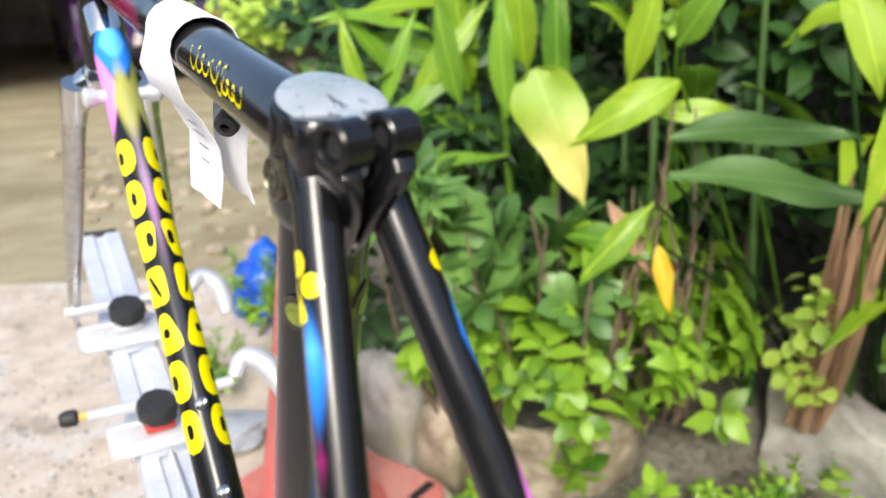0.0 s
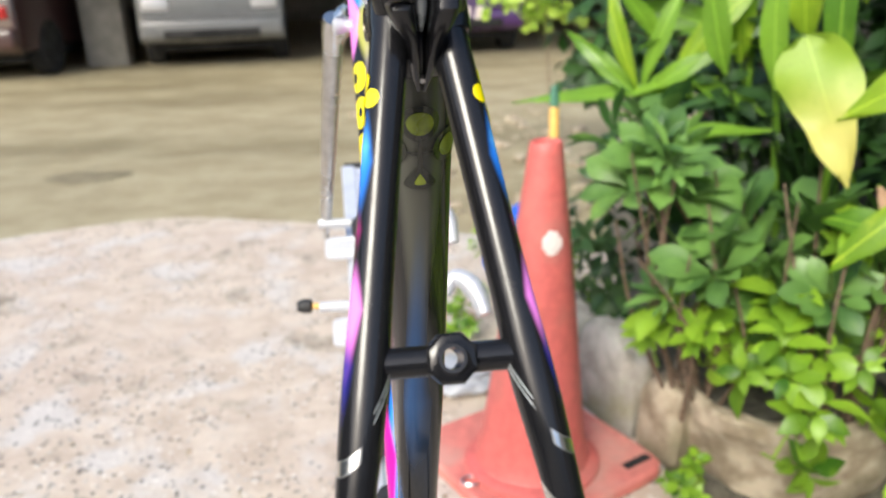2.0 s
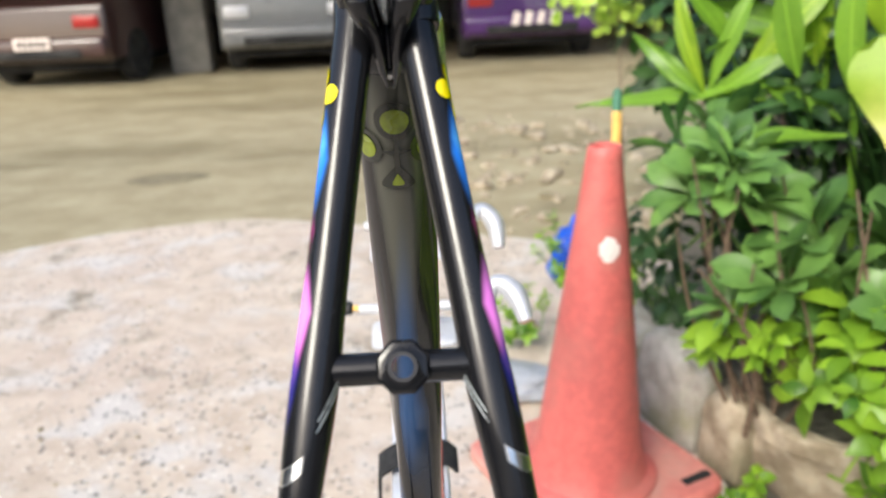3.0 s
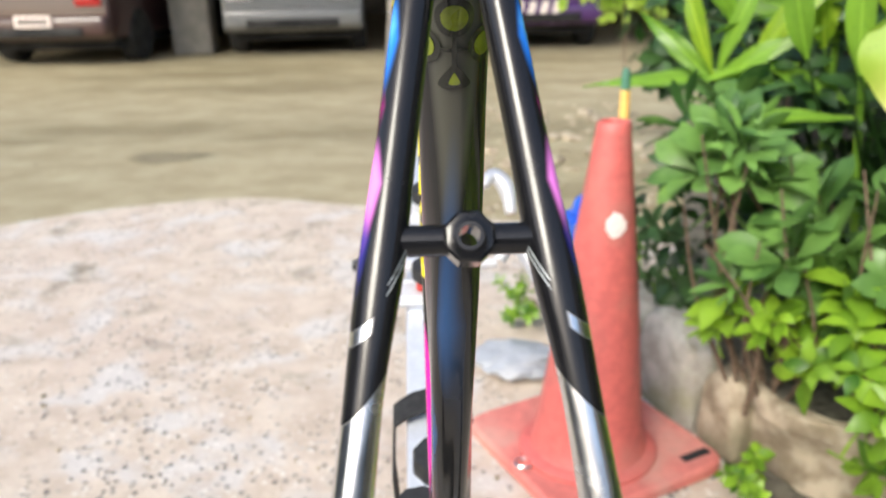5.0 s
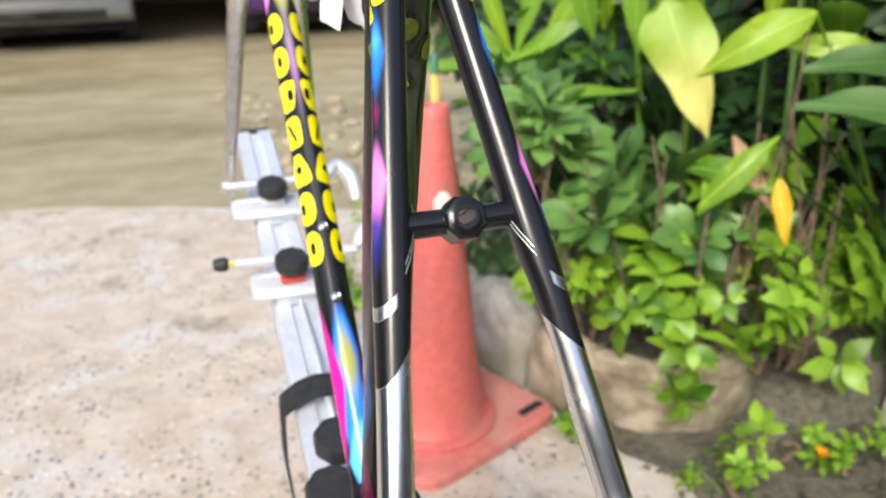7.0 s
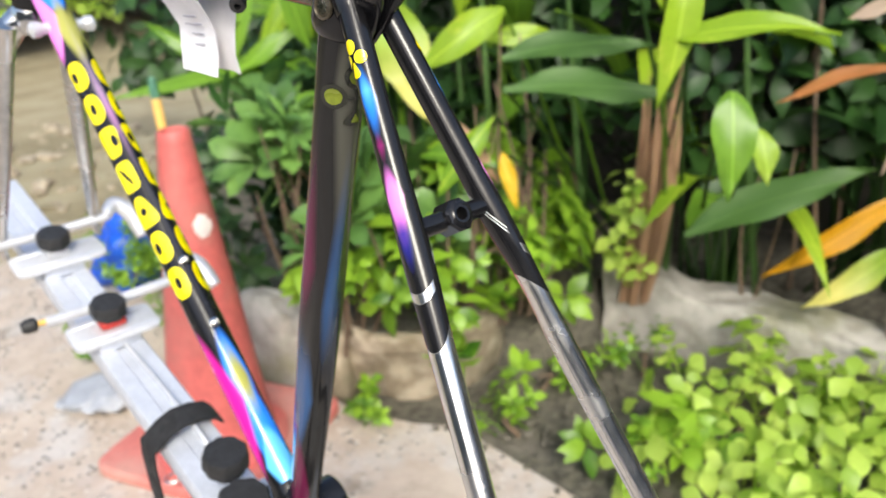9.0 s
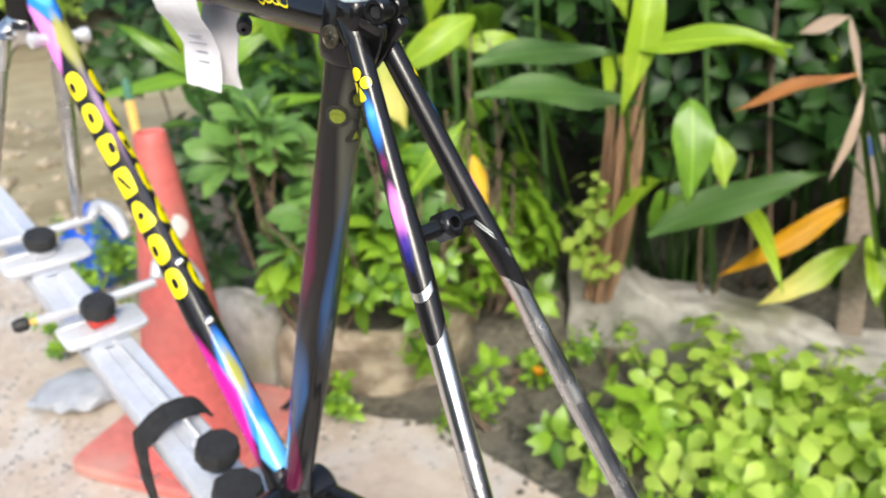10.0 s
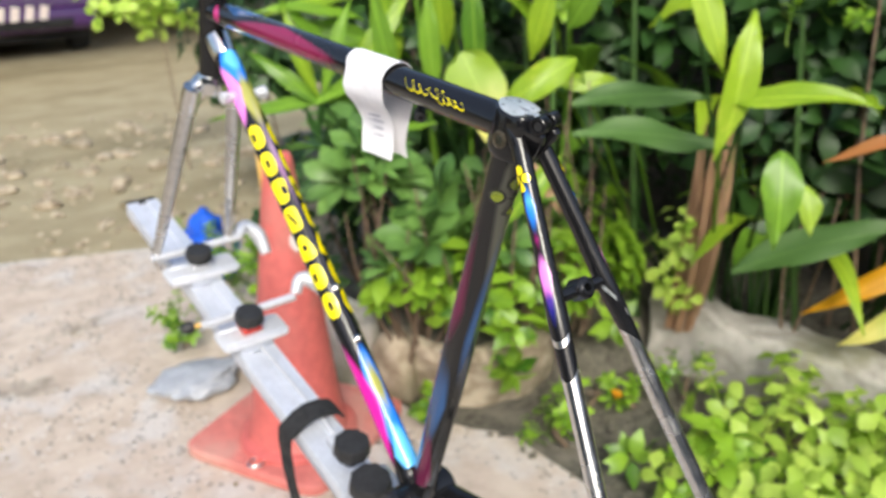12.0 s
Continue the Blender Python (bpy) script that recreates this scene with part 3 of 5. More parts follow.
        # web: from under the barrel inwards and down along the slot
        spans = ((1.0390, 0.0003, 0.0016, 0.0662, 0.0016), (1.0440, 0.0006, 0.0034, 0.0630, 0.0038), (1.0510, 0.0009, 0.0048, 0.0590, 0.0070), (1.0580, 0.0013, 0.0066, 0.0560, 0.0100), (1.0640, gap * 0.8, gap + length * 0.70, 0.0530, 0.0128),
                 (1.0690, gap, gap + length * 0.90, 0.0520, 0.0138), (1.0720, gap, gap + length * 0.96, 0.0530, 0.0130), (1.0732, gap, gap + length * 0.96, 0.0590, 0.0070), (1.0790, gap, gap + length * 0.96, 0.0590, 0.0070), (1.0815, gap + 0.001, gap + length - 0.002, 0.0595, 0.0055))
        web = loft(bmesh.new(), [(z, s * (i_ + o_) / 2, y, (o_ - i_) / 2, hy) for z, i_, o_, y, hy in spans], 3.6)
        part("ear_web", web, black_paint, lug)
        sock = swept(bmesh.new(), [(s * 0.0082, 0.0700, 1.0740), (s * 0.0092, 0.0665, 1.0690), (s * 0.0098, 0.0632, 1.0640), (s * 0.0102, 0.0603, 1.0590), (s * 0.0104, 0.0597, 1.0580)], [0.0078, 0.0080, 0.0080, 0.0078, 0.0070], 24)
        part("stay_socket", sock, black_paint, lug)
    part("slot_liner", loft(bmesh.new(), [(1.0610, -0.0002, 0.0595, 0.0008, 0.0030), (1.0670, -0.0006, 0.0545, 0.0017, 0.0050), (1.0760, -0.0008, 0.0530, 0.0026, 0.0060), (1.0815, -0.0008, 0.0555, 0.0029, 0.0050), (1.0826, -0.0008, 0.0590, 0.0028, 0.0050)], 6.0), silver_cap, lug, "silver strip in the clamp slot")
    slot = bmesh.new()
    swept(slot, [(0, 0.0600, 1.066), (0, 0.0605, 1.058), (0, 0.0625, 1.050), (0, 0.0655, 1.040)], [0.0022, 0.0030, 0.0028, 0.0014], 12)
    part("lug_point", slot, black_paint, lug)
    part("slot_pin", lathe(bmesh.new(), [(0.0012, -0.002), (0.0015, 0.0), (0.0010, 0.0014)], 14), dull_chrome, lug, "", frame_of((0, 0.0615, 1.044), (0, 0.0, 1.02)))
    med = bmesh.new()
    lathe(med, [(0.0066, 0.0), (0.0066, 0.0014), (0.0058, 0.0018), (0.0054, 0.0010), (0.001, 0.0012)], 32)
    part("badge", med, badge_bronze, lug, "small round engraved badge", frame_of((-0.0168, 0.0745, 1.063), (-0.10, 0.066, 1.066), (0, 0, 1)))
    for a in range(4):
        bar = box(bmesh.new(), (0.0016, 0.0072, 0.0006), Matrix.Rotation(a * math.pi / 4, 4, "Z"), 0.0002, 1)
        part("badge_ray", bar, dark_decal, lug, "", frame_of((-0.0180, 0.0745, 1.063), (-0.10, 0.066, 1.066), (0, 0, 1)))

    # stays with sculpted inner flats, and their decals
    for s in (-1, 1):
        p0, p1 = Vector((s * 0.0090 - 0.0008, 0.0630, 1.066)), Vector((s * 0.0727 - 0.0008, -0.146, 0.68))
        m = frame_of(p0, p1, (s, -0.42, 0.23))
        length = (p1 - p0).length
        bm = bmesh.new()
        rows = []
        for i in range(49):
            t = i / 48
            zz = length * t
            r = STAY_R * (1 + 0.16 * math.exp(-((zz - 0.135) / 0.03) ** 2)) * (1 - 0.22 * max(0, t - 0.45))
            row = []
            for k in range(32):
                a = 2 * math.pi * k / 32
                flat = 0.30 * math.exp(-((zz - 0.165) / 0.028) ** 2) * max(0, -math.cos(a)) ** 2
                rr = r * (1 - flat)
                row.append(bm.verts.new((rr * math.cos(a), rr * math.sin(a), zz)))
            rows.append(row)
        for lo, hi in zip(rows, rows[1:]):
            for k in range(32):
                bm.faces.new((lo[k], lo[(k + 1) % 32], hi[(k + 1) % 32], hi[k]))
        bm.faces.new(rows[0][::-1])
        bm.faces.new(rows[-1])
        stay = part("seat_stay", bm, stay_paint, bike, "black seat stay with blue and pink flashes and a chromed end", m)
        back = math.radians(-18 * s)
        for dz, da, hz, ha, tp in ((0.0258, 0.0, 0.0038, 0.0030, 0), (0.0322, 0.0042, 0.0034, 0.0034, 0), (0.0322, -0.0042, 0.0034, 0.0034, 0), (0.0375, 0.0, 0.0042, 0.0017, 0.85)):
            pet = decal(bmesh.new(), STAY_R, dz, back + da / STAY_R, hz, ha, 2.0 if not tp else 3.0, 0, tp)
            part("petal", pet, yellow_decal, stay, "", m)
        for start in (0.1230, 0.1262):
            pin = decal(bmesh.new(), STAY_R * 1.165, start, s * 2.2, 0.0135, 0.00028, 4, -0.42 * s)
            part("pinstripe", pin, silver_cap, stay, "", m)
        part("stay_tip", lathe(bmesh.new(), [(0.006, -0.02), (0.0066, 0.0), (0.003, 0.012)], 20), chrome, bike, "", frame_of(p1, p1 + (p1 - p0)))
        tube("chain_stay", BB + Vector((s * 0.026, -0.012, 0)), (s * 0.072, -0.140, 0.672), 0.0105, 0.0065, black_paint, bike)
        drop = box(bmesh.new(), (0.006, 0.045, 0.05), Matrix.Translation((s * 0.0735, -0.150, 0.660)), 0.002)
        part("dropout", drop, chrome, bike, "chromed rear dropout")
        # brake bridge half
        tube("bridge_arm", (s * 0.005, BRIDGE.y, BRIDGE.z), (s * 0.0255, BRIDGE.y, BRIDGE.z), 0.0052, 0.0052, black_paint, bike, "", (0, 0, 1), 24)
    # bridge boss with a through bore
    bm = bmesh.new()
    n = 32
    axis = Vector((0, 0.88, -0.475))
    bmx = frame_of(BRIDGE - axis * 0.0085, BRIDGE + axis * 0.0085, (1, 0, 0))
    rows = []
    for rad, z, sq in ((0.0034, 0.0, 0), (0.0046, 0.0, 0), (0.0052, 0.0006, 0), (0.0072, 0.0010, 1), (0.0082, 0.0022, 1), (0.0082, 0.0148, 1), (0.0072, 0.016, 1), (0.0046, 0.017, 0), (0.0034, 0.017, 0)):
        row = []
        for k in range(n):
            a = 2 * math.pi * k / n
            r = rad / max(abs(math.cos((a + math.pi / 8) % (math.pi / 4) - math.pi / 8)), 0.5) if sq else rad
            row.append(bm.verts.new((r * math.cos(a), r * math.sin(a), z)))
        rows.append(row)
    rows.append(rows[0])
    for lo, hi in zip(rows, rows[1:]):
        for k in range(n):
            bm.faces.new((lo[k], lo[(k + 1) % n], hi[(k + 1) % n], hi[k]))
    part("brake_boss", bm, black_paint, bike, "eight-sided brake boss with a through hole", bmx)

    # emblem on the back of the seat tube: petals and a foot
    sm = frame_of(SEAT_TOP, BB)
    back = math.radians(90)
    for dz, arc, hz, ha, tp in ((0.0545, 0.0, 0.0076, 0.0080, 0), (0.0672, 0.0122, 0.0072, 0.0076, 0), (0.0672, -0.0122, 0.0072, 0.0076, 0), (0.0785, 0.0, 0.0054, 0.0046, 0.85), (0.0700, 0.0, 0.0110, 0.0010, 0), (0.0675, 0.0, 0.0009, 0.0060, 0)):
        pet = decal(bmesh.new(), ST_R * 1.045 + 0.0002, dz, back + arc / ST_R, hz, ha, 2.0 if not tp else 3.5, 0, tp, 0.025)
        part("emblem_petal", pet, dark_decal, st, "dark emblem petal", sm)
        if min(ha, hz) > 0.002:
            core = decal(bmesh.new(), ST_R * 1.045 + 0.0005, dz + (0.001 if tp else 0), back + arc / ST_R, hz * (0.66 if not tp else 0.5), ha * (0.66 if not tp else 0.34), 2.0 if not tp else 3.5, 0, tp, 0.025)
            part("emblem_core", core, lime_decal, st, "lime emblem core", sm)

    # bold yellow word on both flanks of the down tube, as plain rounded shapes
    dm = frame_of(DT_TOP, BB)
    for side in (-1, 1):
        ang = math.radians(90 - side * 52)
        for i, (power, taper, core_z, core_arc, shift) in enumerate(((2.6, 0.0, 0.0056, 0.0026, -0.003), (2.6, 0.0, 0.0056, 0.0026, 0), (5.0, -0.25, 0.0060, 0.0030, 0.005), (5.0, 0.0, 0.0105, 0.0016, 0),
                                                                     (3.6, 0.45, 0.0036, 0.0030, 0), (2.6, 0.0, 0.0056, 0.0026, -0.003), (2.6, 0.0, 0.0056, 0.0026, 0))):
            z = 0.1465 + i * 0.0370
            bar = decal(bmesh.new(), DT_R, z, ang, 0.0154, 0.0092, power, 0.0, taper, 0.03)
            part("lettering_bar", bar, yellow_decal, dt, "", dm)
            inner = decal(bmesh.new(), DT_R + 0.0003, z, ang + side * shift / DT_R, core_z, core_arc, 2.4, 0.35 * side if i == 3 else 0.0, 0.0, 0.03)
            part("lettering_core", inner, black_paint, dt, "", dm)
    for z in (0.352, 0.415):
        b0 = dm @ Vector((0, DT_R, z))
        up = dm.to_3x3() @ Vector((0, 1, 0))
        part("bottle_boss", lathe(bmesh.new(), [(0.0048, -0.001), (0.0048, 0.0014), (0.0036, 0.0022), (0.0034, 0.0052), (0.0022, 0.0058), (0.0018, 0.0030)], 20), chrome, dt, "chromed bottle-cage bolt", frame_of(b0, b0 + up))
    for s in (-1, 1):
        b0 = dm @ Vector((s * DT_R * 0.9, 0.002, 0.085))
        part("shifter_boss", lathe(bmesh.new(), [(0.0055, 0.0), (0.0055, 0.006), (0.0075, 0.0085), (0.0078, 0.0155), (0.0045, 0.018)], 24), pale_alloy, dt, "pale round shifter boss", frame_of(b0, b0 + Vector((s, 0, 0)), (0, 0, 1)))

    # handwriting on the top tube: flowing loops that cannot be read, drawn as thin strips
    tm = frame_of(TT_BACK, TT_FRONT, (-1, 0, 0))
    face = math.radians(28)

    SIGN = (0.116, 0.086, 0.082, 0.040)

    def scribble(z0, z1, turns, height, rise, lean):
        bm, prev, count = bmesh.new(), None, turns * 22
        for i in range(count + 1):
            t = i / count
            a = 2 * math.pi * turns * t
            grow = height * (0.55 + 0.45 * noise.noise((t * 4.3, turns, 1.0)) + 0.5 * max(0.0, math.sin(math.pi * t * 1.7)))
            along = z0 + (z1 - z0) * t + 0.0042 * math.sin(a + 0.6) + lean * grow * math.cos(a)
            arc = grow * math.cos(a) + rise * t
            width = 0.00055 + 0.00035 * abs(math.cos(a + 0.7))
            pair = []
            for w in (-width, width):
                v = face + (arc + w * 0.7) / TT_R
                r = TT_R * (1 + 0.02 * math.cos(4 * v)) + 0.0004
                pair.append(bm.verts.new((r * math.cos(v), r * math.sin(v), along + w * 0.8)))
            if prev:
                bm.faces.new((prev[0], prev[1], pair[1], pair[0]))
            prev = pair
        return bm

    for z0, z1, turns, height, rise, lean in ((SIGN[0], SIGN[1], 3, 0.0046, -0.001, 0.4), (SIGN[2], SIGN[3], 5, 0.0044, -0.003, 0.4)):
        part("signature_stroke", scribble(z0, z1, turns, height, rise, lean), yellow_decal, tt, "", tm)
    part("cable_stop", lathe(bmesh.new(), [(0.0038, -0.004), (0.0050, 0.0), (0.0054, 0.007), (0.0048, 0.0095), (0.0022, 0.010), (0.0022, 0.006)], 24), rubber, tt, "black rubber cable plug", frame_of((0.002, 0.198, 1.062), (-0.012, 0.180, 1.052)))
    for z in (0.265, 0.33):
        b0 = sm @ Vector((0, -ST_R, z))
        part("bottle_boss", lathe(bmesh.new(), [(0.0042, -0.001), (0.0042, 0.002), (0.0030, 0.005)], 18), chrome, st, "", frame_of(b0, b0 + (sm.to_3x3() @ Vector((0, -1, 0)))))

    # fork
    crown = Vector((0, 0.655, 1.012))
    part("fork_crown", swept(bmesh.new(), [(-0.030, 0.657, 1.010), (-0.018, 0.651, 1.028), (0, 0.647, 1.036), (0.018, 0.651, 1.028), (0.030, 0.657, 1.010)], [0.0115, 0.0140, 0.0170, 0.0140, 0.0115], 20), chrome, bike, "chromed fork crown with sloping shoulders")
    for s in (-1, 1):
        pts = [(s * 0.029, 0.645, 1.030), (s * 0.037, 0.690, 0.958), (s * 0.046, 0.741, 0.876), (s * 0.054, 0.786, 0.805), (s * 0.059, 0.817, 0.756)]
        part("fork_blade", swept(bmesh.new(), pts, [0.0108, 0.0102, 0.0092, 0.0078, 0.0064], 20), dull_chrome, bike, "chromed fork blade")
        part("fork_shoulder", lathe(bmesh.new(), [(0.0118, -0.016), (0.0124, 0.0), (0.0112, 0.026)], 24), chrome, bike, "", frame_of((s * 0.030, 0.652, 1.018), (s * 0.037, 0.690, 0.958)))
        part("fork_end", box(bmesh.new(), (0.006, 0.026, 0.034), Matrix.Translation((s * 0.059, 0.821, 0.748)), 0.002), chrome, bike)
    part("headset_stub", lathe(bmesh.new(), [(0.0125, 0.0), (0.0125, 0.03), (0.0115, 0.032), (0.0095, 0.032), (0.0095, 0.01)], 28), chrome, bike, "", frame_of(HEAD_TOP + (HEAD_TOP - HEAD_LOW).normalized() * 0.008, HEAD_TOP * 2 - HEAD_LOW))
    return bike


bicycle_frame()

# paper tag folded over the top tube
tag = thing("paper_tag", (0, 0.256, 1.104), "creased white paper strip folded over the top tube", "paper tag")
lane = [((0.000, 0.268, 1.010), 0.042), ((0.002, 0.268, 1.025), 0.043), ((0.003, 0.267, 1.040), 0.045), ((-0.005, 0.265, 1.056), 0.049), ((-0.0135, 0.262, 1.066), 0.052), ((-0.0166, 0.260, 1.076), 0.055)]
for k in range(11):
    a = math.radians(178 - k * 17.6)
    lane.append(((0.0152 * math.cos(a), 0.258 - 0.0005 * k, 1.0895 + 0.0152 * math.sin(a)), 0.058 + 0.008 * math.sin(math.pi * k / 10)))
lane += [((0.0165, 0.253, 1.072), 0.052), ((0.0150, 0.256, 1.056), 0.046), ((0.0135, 0.260, 1.040), 0.042), ((0.0140, 0.263, 1.024), 0.040), ((0.0180, 0.264, 1.010), 0.038)]
bm, rows = bmesh.new(), []
for i, (p, w) in enumerate(lane):
    p = Vector(p)
    d = (Vector(lane[min(i + 1, len(lane) - 1)][0]) - Vector(lane[max(i - 1, 0)][0])).normalized()
    nrm = d.cross(Vector((0.03, 1, 0.06))).normalized()
    edge = 5 < i < 18
    rows.append([[bm.verts.new(p + Vector((0 if edge else -0.12, 1, 0.09)) * w * (k / 8 - 0.5) + nrm * (up + (0 if edge else 0.0016 * noise.noise((k * 0.5, i * 0.6, 2.0))))) for k in range(9)] for up in (0.00025, -0.00025)])
for lo, hi in zip(rows, rows[1:]):
    for f in (0, 1):
        for k in range(8):
            bm.faces.new((lo[f][k], lo[f][k + 1], hi[f][k + 1], hi[f][k]))
    for k in (0, 8):
        bm.faces.new((lo[0][k], lo[1][k], hi[1][k], hi[0][k]))
for row in (rows[0], rows[-1]):
    for k in range(8):
        bm.faces.new((row[0][k], row[0][k + 1], row[1][k + 1], row[1][k]))
sheet = part("sheet", bm, paper, tag)
for x0, y0, z0, w in ((-0.0018, 0.264, 1.0495, 0.020), (0.0010, 0.266, 1.0440, 0.026), (0.0026, 0.265, 1.0370, 0.018), (0.0022, 0.268, 1.0300, 0.024)):
    part("writing_bar", box(bmesh.new(), (0.0006, w, 0.0012), Matrix.Translation((x0 - 0.0008, y0, z0)) @ Matrix.Rotation(radians(-20), 4, "Y"), 0.0002, 1), ink, sheet)

# ---- work stand ----
SLOPE = 0.269
RX = -0.006


def rail_z(y):
    return 0.62 + SLOPE * (y - 0.442)


RM = frame_of((RX, 0.12, rail_z(0.12)), (RX, 1.03, rail_z(1.03)), (1, 0, 0))   # x across, y down, z along the rail


def on_rail(y, up=0.0, x=0.0):
    return RM @ Vector((x, -up, (y - 0.12) * math.sqrt(1 + SLOPE ** 2)))


def knob(parent, at, up, r=0.020, h=0.018):
    bm = bmesh.new()
    prof = [(r * 0.55, -0.012), (r * 0.6, -0.003), (r * 0.92, 0.0), (r, 0.003), (r, h - 0.004), (r * 0.9, h), (r * 0.3, h + 0.0006)]
    lathe(bm, prof, 36)
    for v in bm.verts:
        a = math.atan2(v.co.y, v.co.x)
        if math.hypot(v.co.x, v.co.y) > r * 0.85:
            f = 1 + 0.035 * math.cos(9 * a)
            v.co.x, v.co.y = v.co.x * f, v.co.y * f
    return part("knob", bm, rubber, parent, "round black plastic knob", frame_of(at, Vector(at) + Vector(up)))


stand = thing("work_stand", (RX, 0.25, 0.0), "silver alloy bicycle work stand with a sloping rail and black knobs", "bicycle stand")
bm = bmesh.new()
L = 0.91 * math.sqrt(1 + SLOPE ** 2)
prof = [(-0.026, 0.0), (-0.008, 0.0), (-0.006, 0.004), (0.006, 0.004), (0.008, 0.0), (0.026, 0.0), (0.028, 0.003), (0.028, 0.022), (0.026, 0.025), (-0.026, 0.025), (-0.028, 0.022), (-0.028, 0.003)]
ends = [[bm.verts.new((x, y, z)) for x, y in prof] for z in (0, L)]
for k in range(len(prof)):
    bm.faces.new((ends[0][k], ends[0][(k + 1) % len(prof)], ends[1][(k + 1) % len(prof)], ends[1][k]))
bm.faces.new(ends[0][::-1])
bm.faces.new(ends[1])
part("rail", bm, alloy, stand, "brushed silver rail with a centre groove", RM)
part("rail_end", box(bmesh.new(), (0.05, 0.026, 0.014), Matrix.Translation((0, 0.012, L + 0.005)), 0.005, 3), rubber, stand, "dark plastic end cap", RM)
UP = tuple(RM.to_3x3() @ Vector((0, -1, 0)))
for y, plate_w, rod_y, tip in ((0.796, 0.112, 0.812, False), (0.630, 0.100, 0.634, True)):
    plate = loft(bmesh.new(), [(-0.003, 0, 0, plate_w / 2 - 0.001, 0.0235), (-0.0022, 0, 0, plate_w / 2, 0.0245), (0.0022, 0, 0, plate_w / 2, 0.0245), (0.003, 0, 0, plate_w / 2 - 0.001, 0.0235)], 7.0, 48)
    car_ = part("carriage", plate, pale_alloy, stand, "pale sliding carriage plate", RM @ Matrix.Translation((0, -0.016, (y - 0.12) * 1.0356 - 0.012)) @ Matrix.Rotation(radians(90), 4, "X"))
    for dz in (-0.014, 0.016):
        part("plate_ridge", box(bmesh.new(), (plate_w * 0.86, 0.0018, 0.0026), Matrix.Translation((0, -0.0196, (y - 0.12) * 1.0356 - 0.012 + dz)), 0.0006, 1), alloy, car_, "", RM)
    part("carriage_post", box(bmesh.new(), (0.030, 0.010, 0.030), Matrix.Translation((0, -0.0245, (y - 0.12) * 1.0356 - 0.004)), 0.004, 2), red_plastic if tip else pale_alloy, car_, "red washer block" if tip else "", RM)
    part("slider", box(bmesh.new(), (0.050, 0.014, 0.046), Matrix.Translation((0, -0.006, (y - 0.12) * 1.0356 - 0.010)), 0.003, 2), alloy, car_, "", RM)
    knob(stand, on_rail(y - 0.004, 0.032), UP)
    rz = 0.753 if not tip else 0.708
    part("clamp_rod", swept(bmesh.new(), [(-0.070, rod_y, rz), (0, rod_y, rz - 0.001), (0.075, rod_y, rz)], 0.0062, 14), pale_alloy, stand, "white clamp rod")
    if tip:
        part("rod_tip", lathe(bmesh.new(), [(0.004, -0.006), (0.0085, -0.003), (0.0085, 0.006), (0.006, 0.012)], 20), rubber, stand, "black rubber rod tip", frame_of((-0.083, 0.640, rz), (-0.2, 0.655, rz - 0.004)))
        part("rod_spring", lathe(bmesh.new(), [(0.0035, -0.012), (0.0035, 0.004)], 14), stick_wood, stand, "", frame_of((-0.074, 0.638, rz), (-0.2, 0.655, rz - 0.004)))
        lev = [(0.078, 0.634, rz + 0.004), (0.092, 0.640, rz + 0.022), (0.112, 0.628, rz + 0.012), (0.122, 0.606, rz - 0.014)]
    else:
        part("rod_nut", lathe(bmesh.new(), [(0.006, -0.008), (0.009, -0.004), (0.009, 0.006), (0.005, 0.010)], 20), pale_alloy, stand, "white skewer nut", frame_of((-0.070, rod_y, rz), (-0.2, rod_y, rz)))
        lev = [(0.074, rod_y, rz + 0.002), (0.090, 0.822, rz + 0.012), (0.108, 0.815, rz - 0.006), (0.112, 0.798, rz - 0.036)]
    part("quick_release_lever", swept(bmesh.new(), lev, [0.0080, 0.0100, 0.0130, 0.0085], 16), pale_alloy, stand, "curved white quick-release lever")
part("pull_rod", swept(bmesh.new(), [on_rail(0.60, 0.004, 0.004), on_rail(0.52, 0.008, 0.005), on_rail(0.43, 0.012, 0.005), on_rail(0.405, 0.004, 0.006)], 0.0028, 10), pale_alloy, stand, "thin silver pull rod")
part("rod_anchor", box(bmesh.new(), (0.022, 0.012, 0.02), Matrix.Translation((0.006, -0.005, 0.29)), 0.003), pale_alloy, stand, "", RM)
part("cradle", box(bmesh.new(), (0.058, 0.040, 0.17), Matrix.Translation((0, -0.010, 0.135)), 0.010, 3), alloy, stand, "cast grey bracket under the bottom bracket", RM)
knob(stand, on_rail(0.362, 0.026), UP, 0.022, 0.020)
knob(stand, on_rail(0.300, 0.034, -0.016), UP, 0.024, 0.022)
part("post", lathe(bmesh.new(), [(0.024, 0.0), (0.024, rail_z(0.25) - 0.02)], 28), alloy, stand, "", Matrix.Translation((RX, 0.25, 0.0)))
part("foot_plate", box(bmesh.new(), (0.22, 0.22, 0.012), Matrix.Translation((RX, 0.25, 0.006)), 0.004), alloy, stand)
# strap round the rail with a hanging tail
bm = bmesh.new()
loop = [on_rail(0.45 - abs(x) * 0.1, h, x) for x, h in ((0.036, 0.002), (0.028, 0.012), (0.012, 0.017), (-0.006, 0.018), (-0.022, 0.014), (-0.034, 0.006))] + [on_rail(0.45, -0.004, -0.040), on_rail(0.448, -0.022, -0.041), (-0.049, 0.446, 0.560), (-0.046, 0.442, 0.520), (-0.043, 0.440, 0.46), (-0.046, 0.438, 0.40)]
ribbon(bm, loop, tuple(RM.to_3x3() @ Vector((0, 0, 1))), 0.030, 0.003)
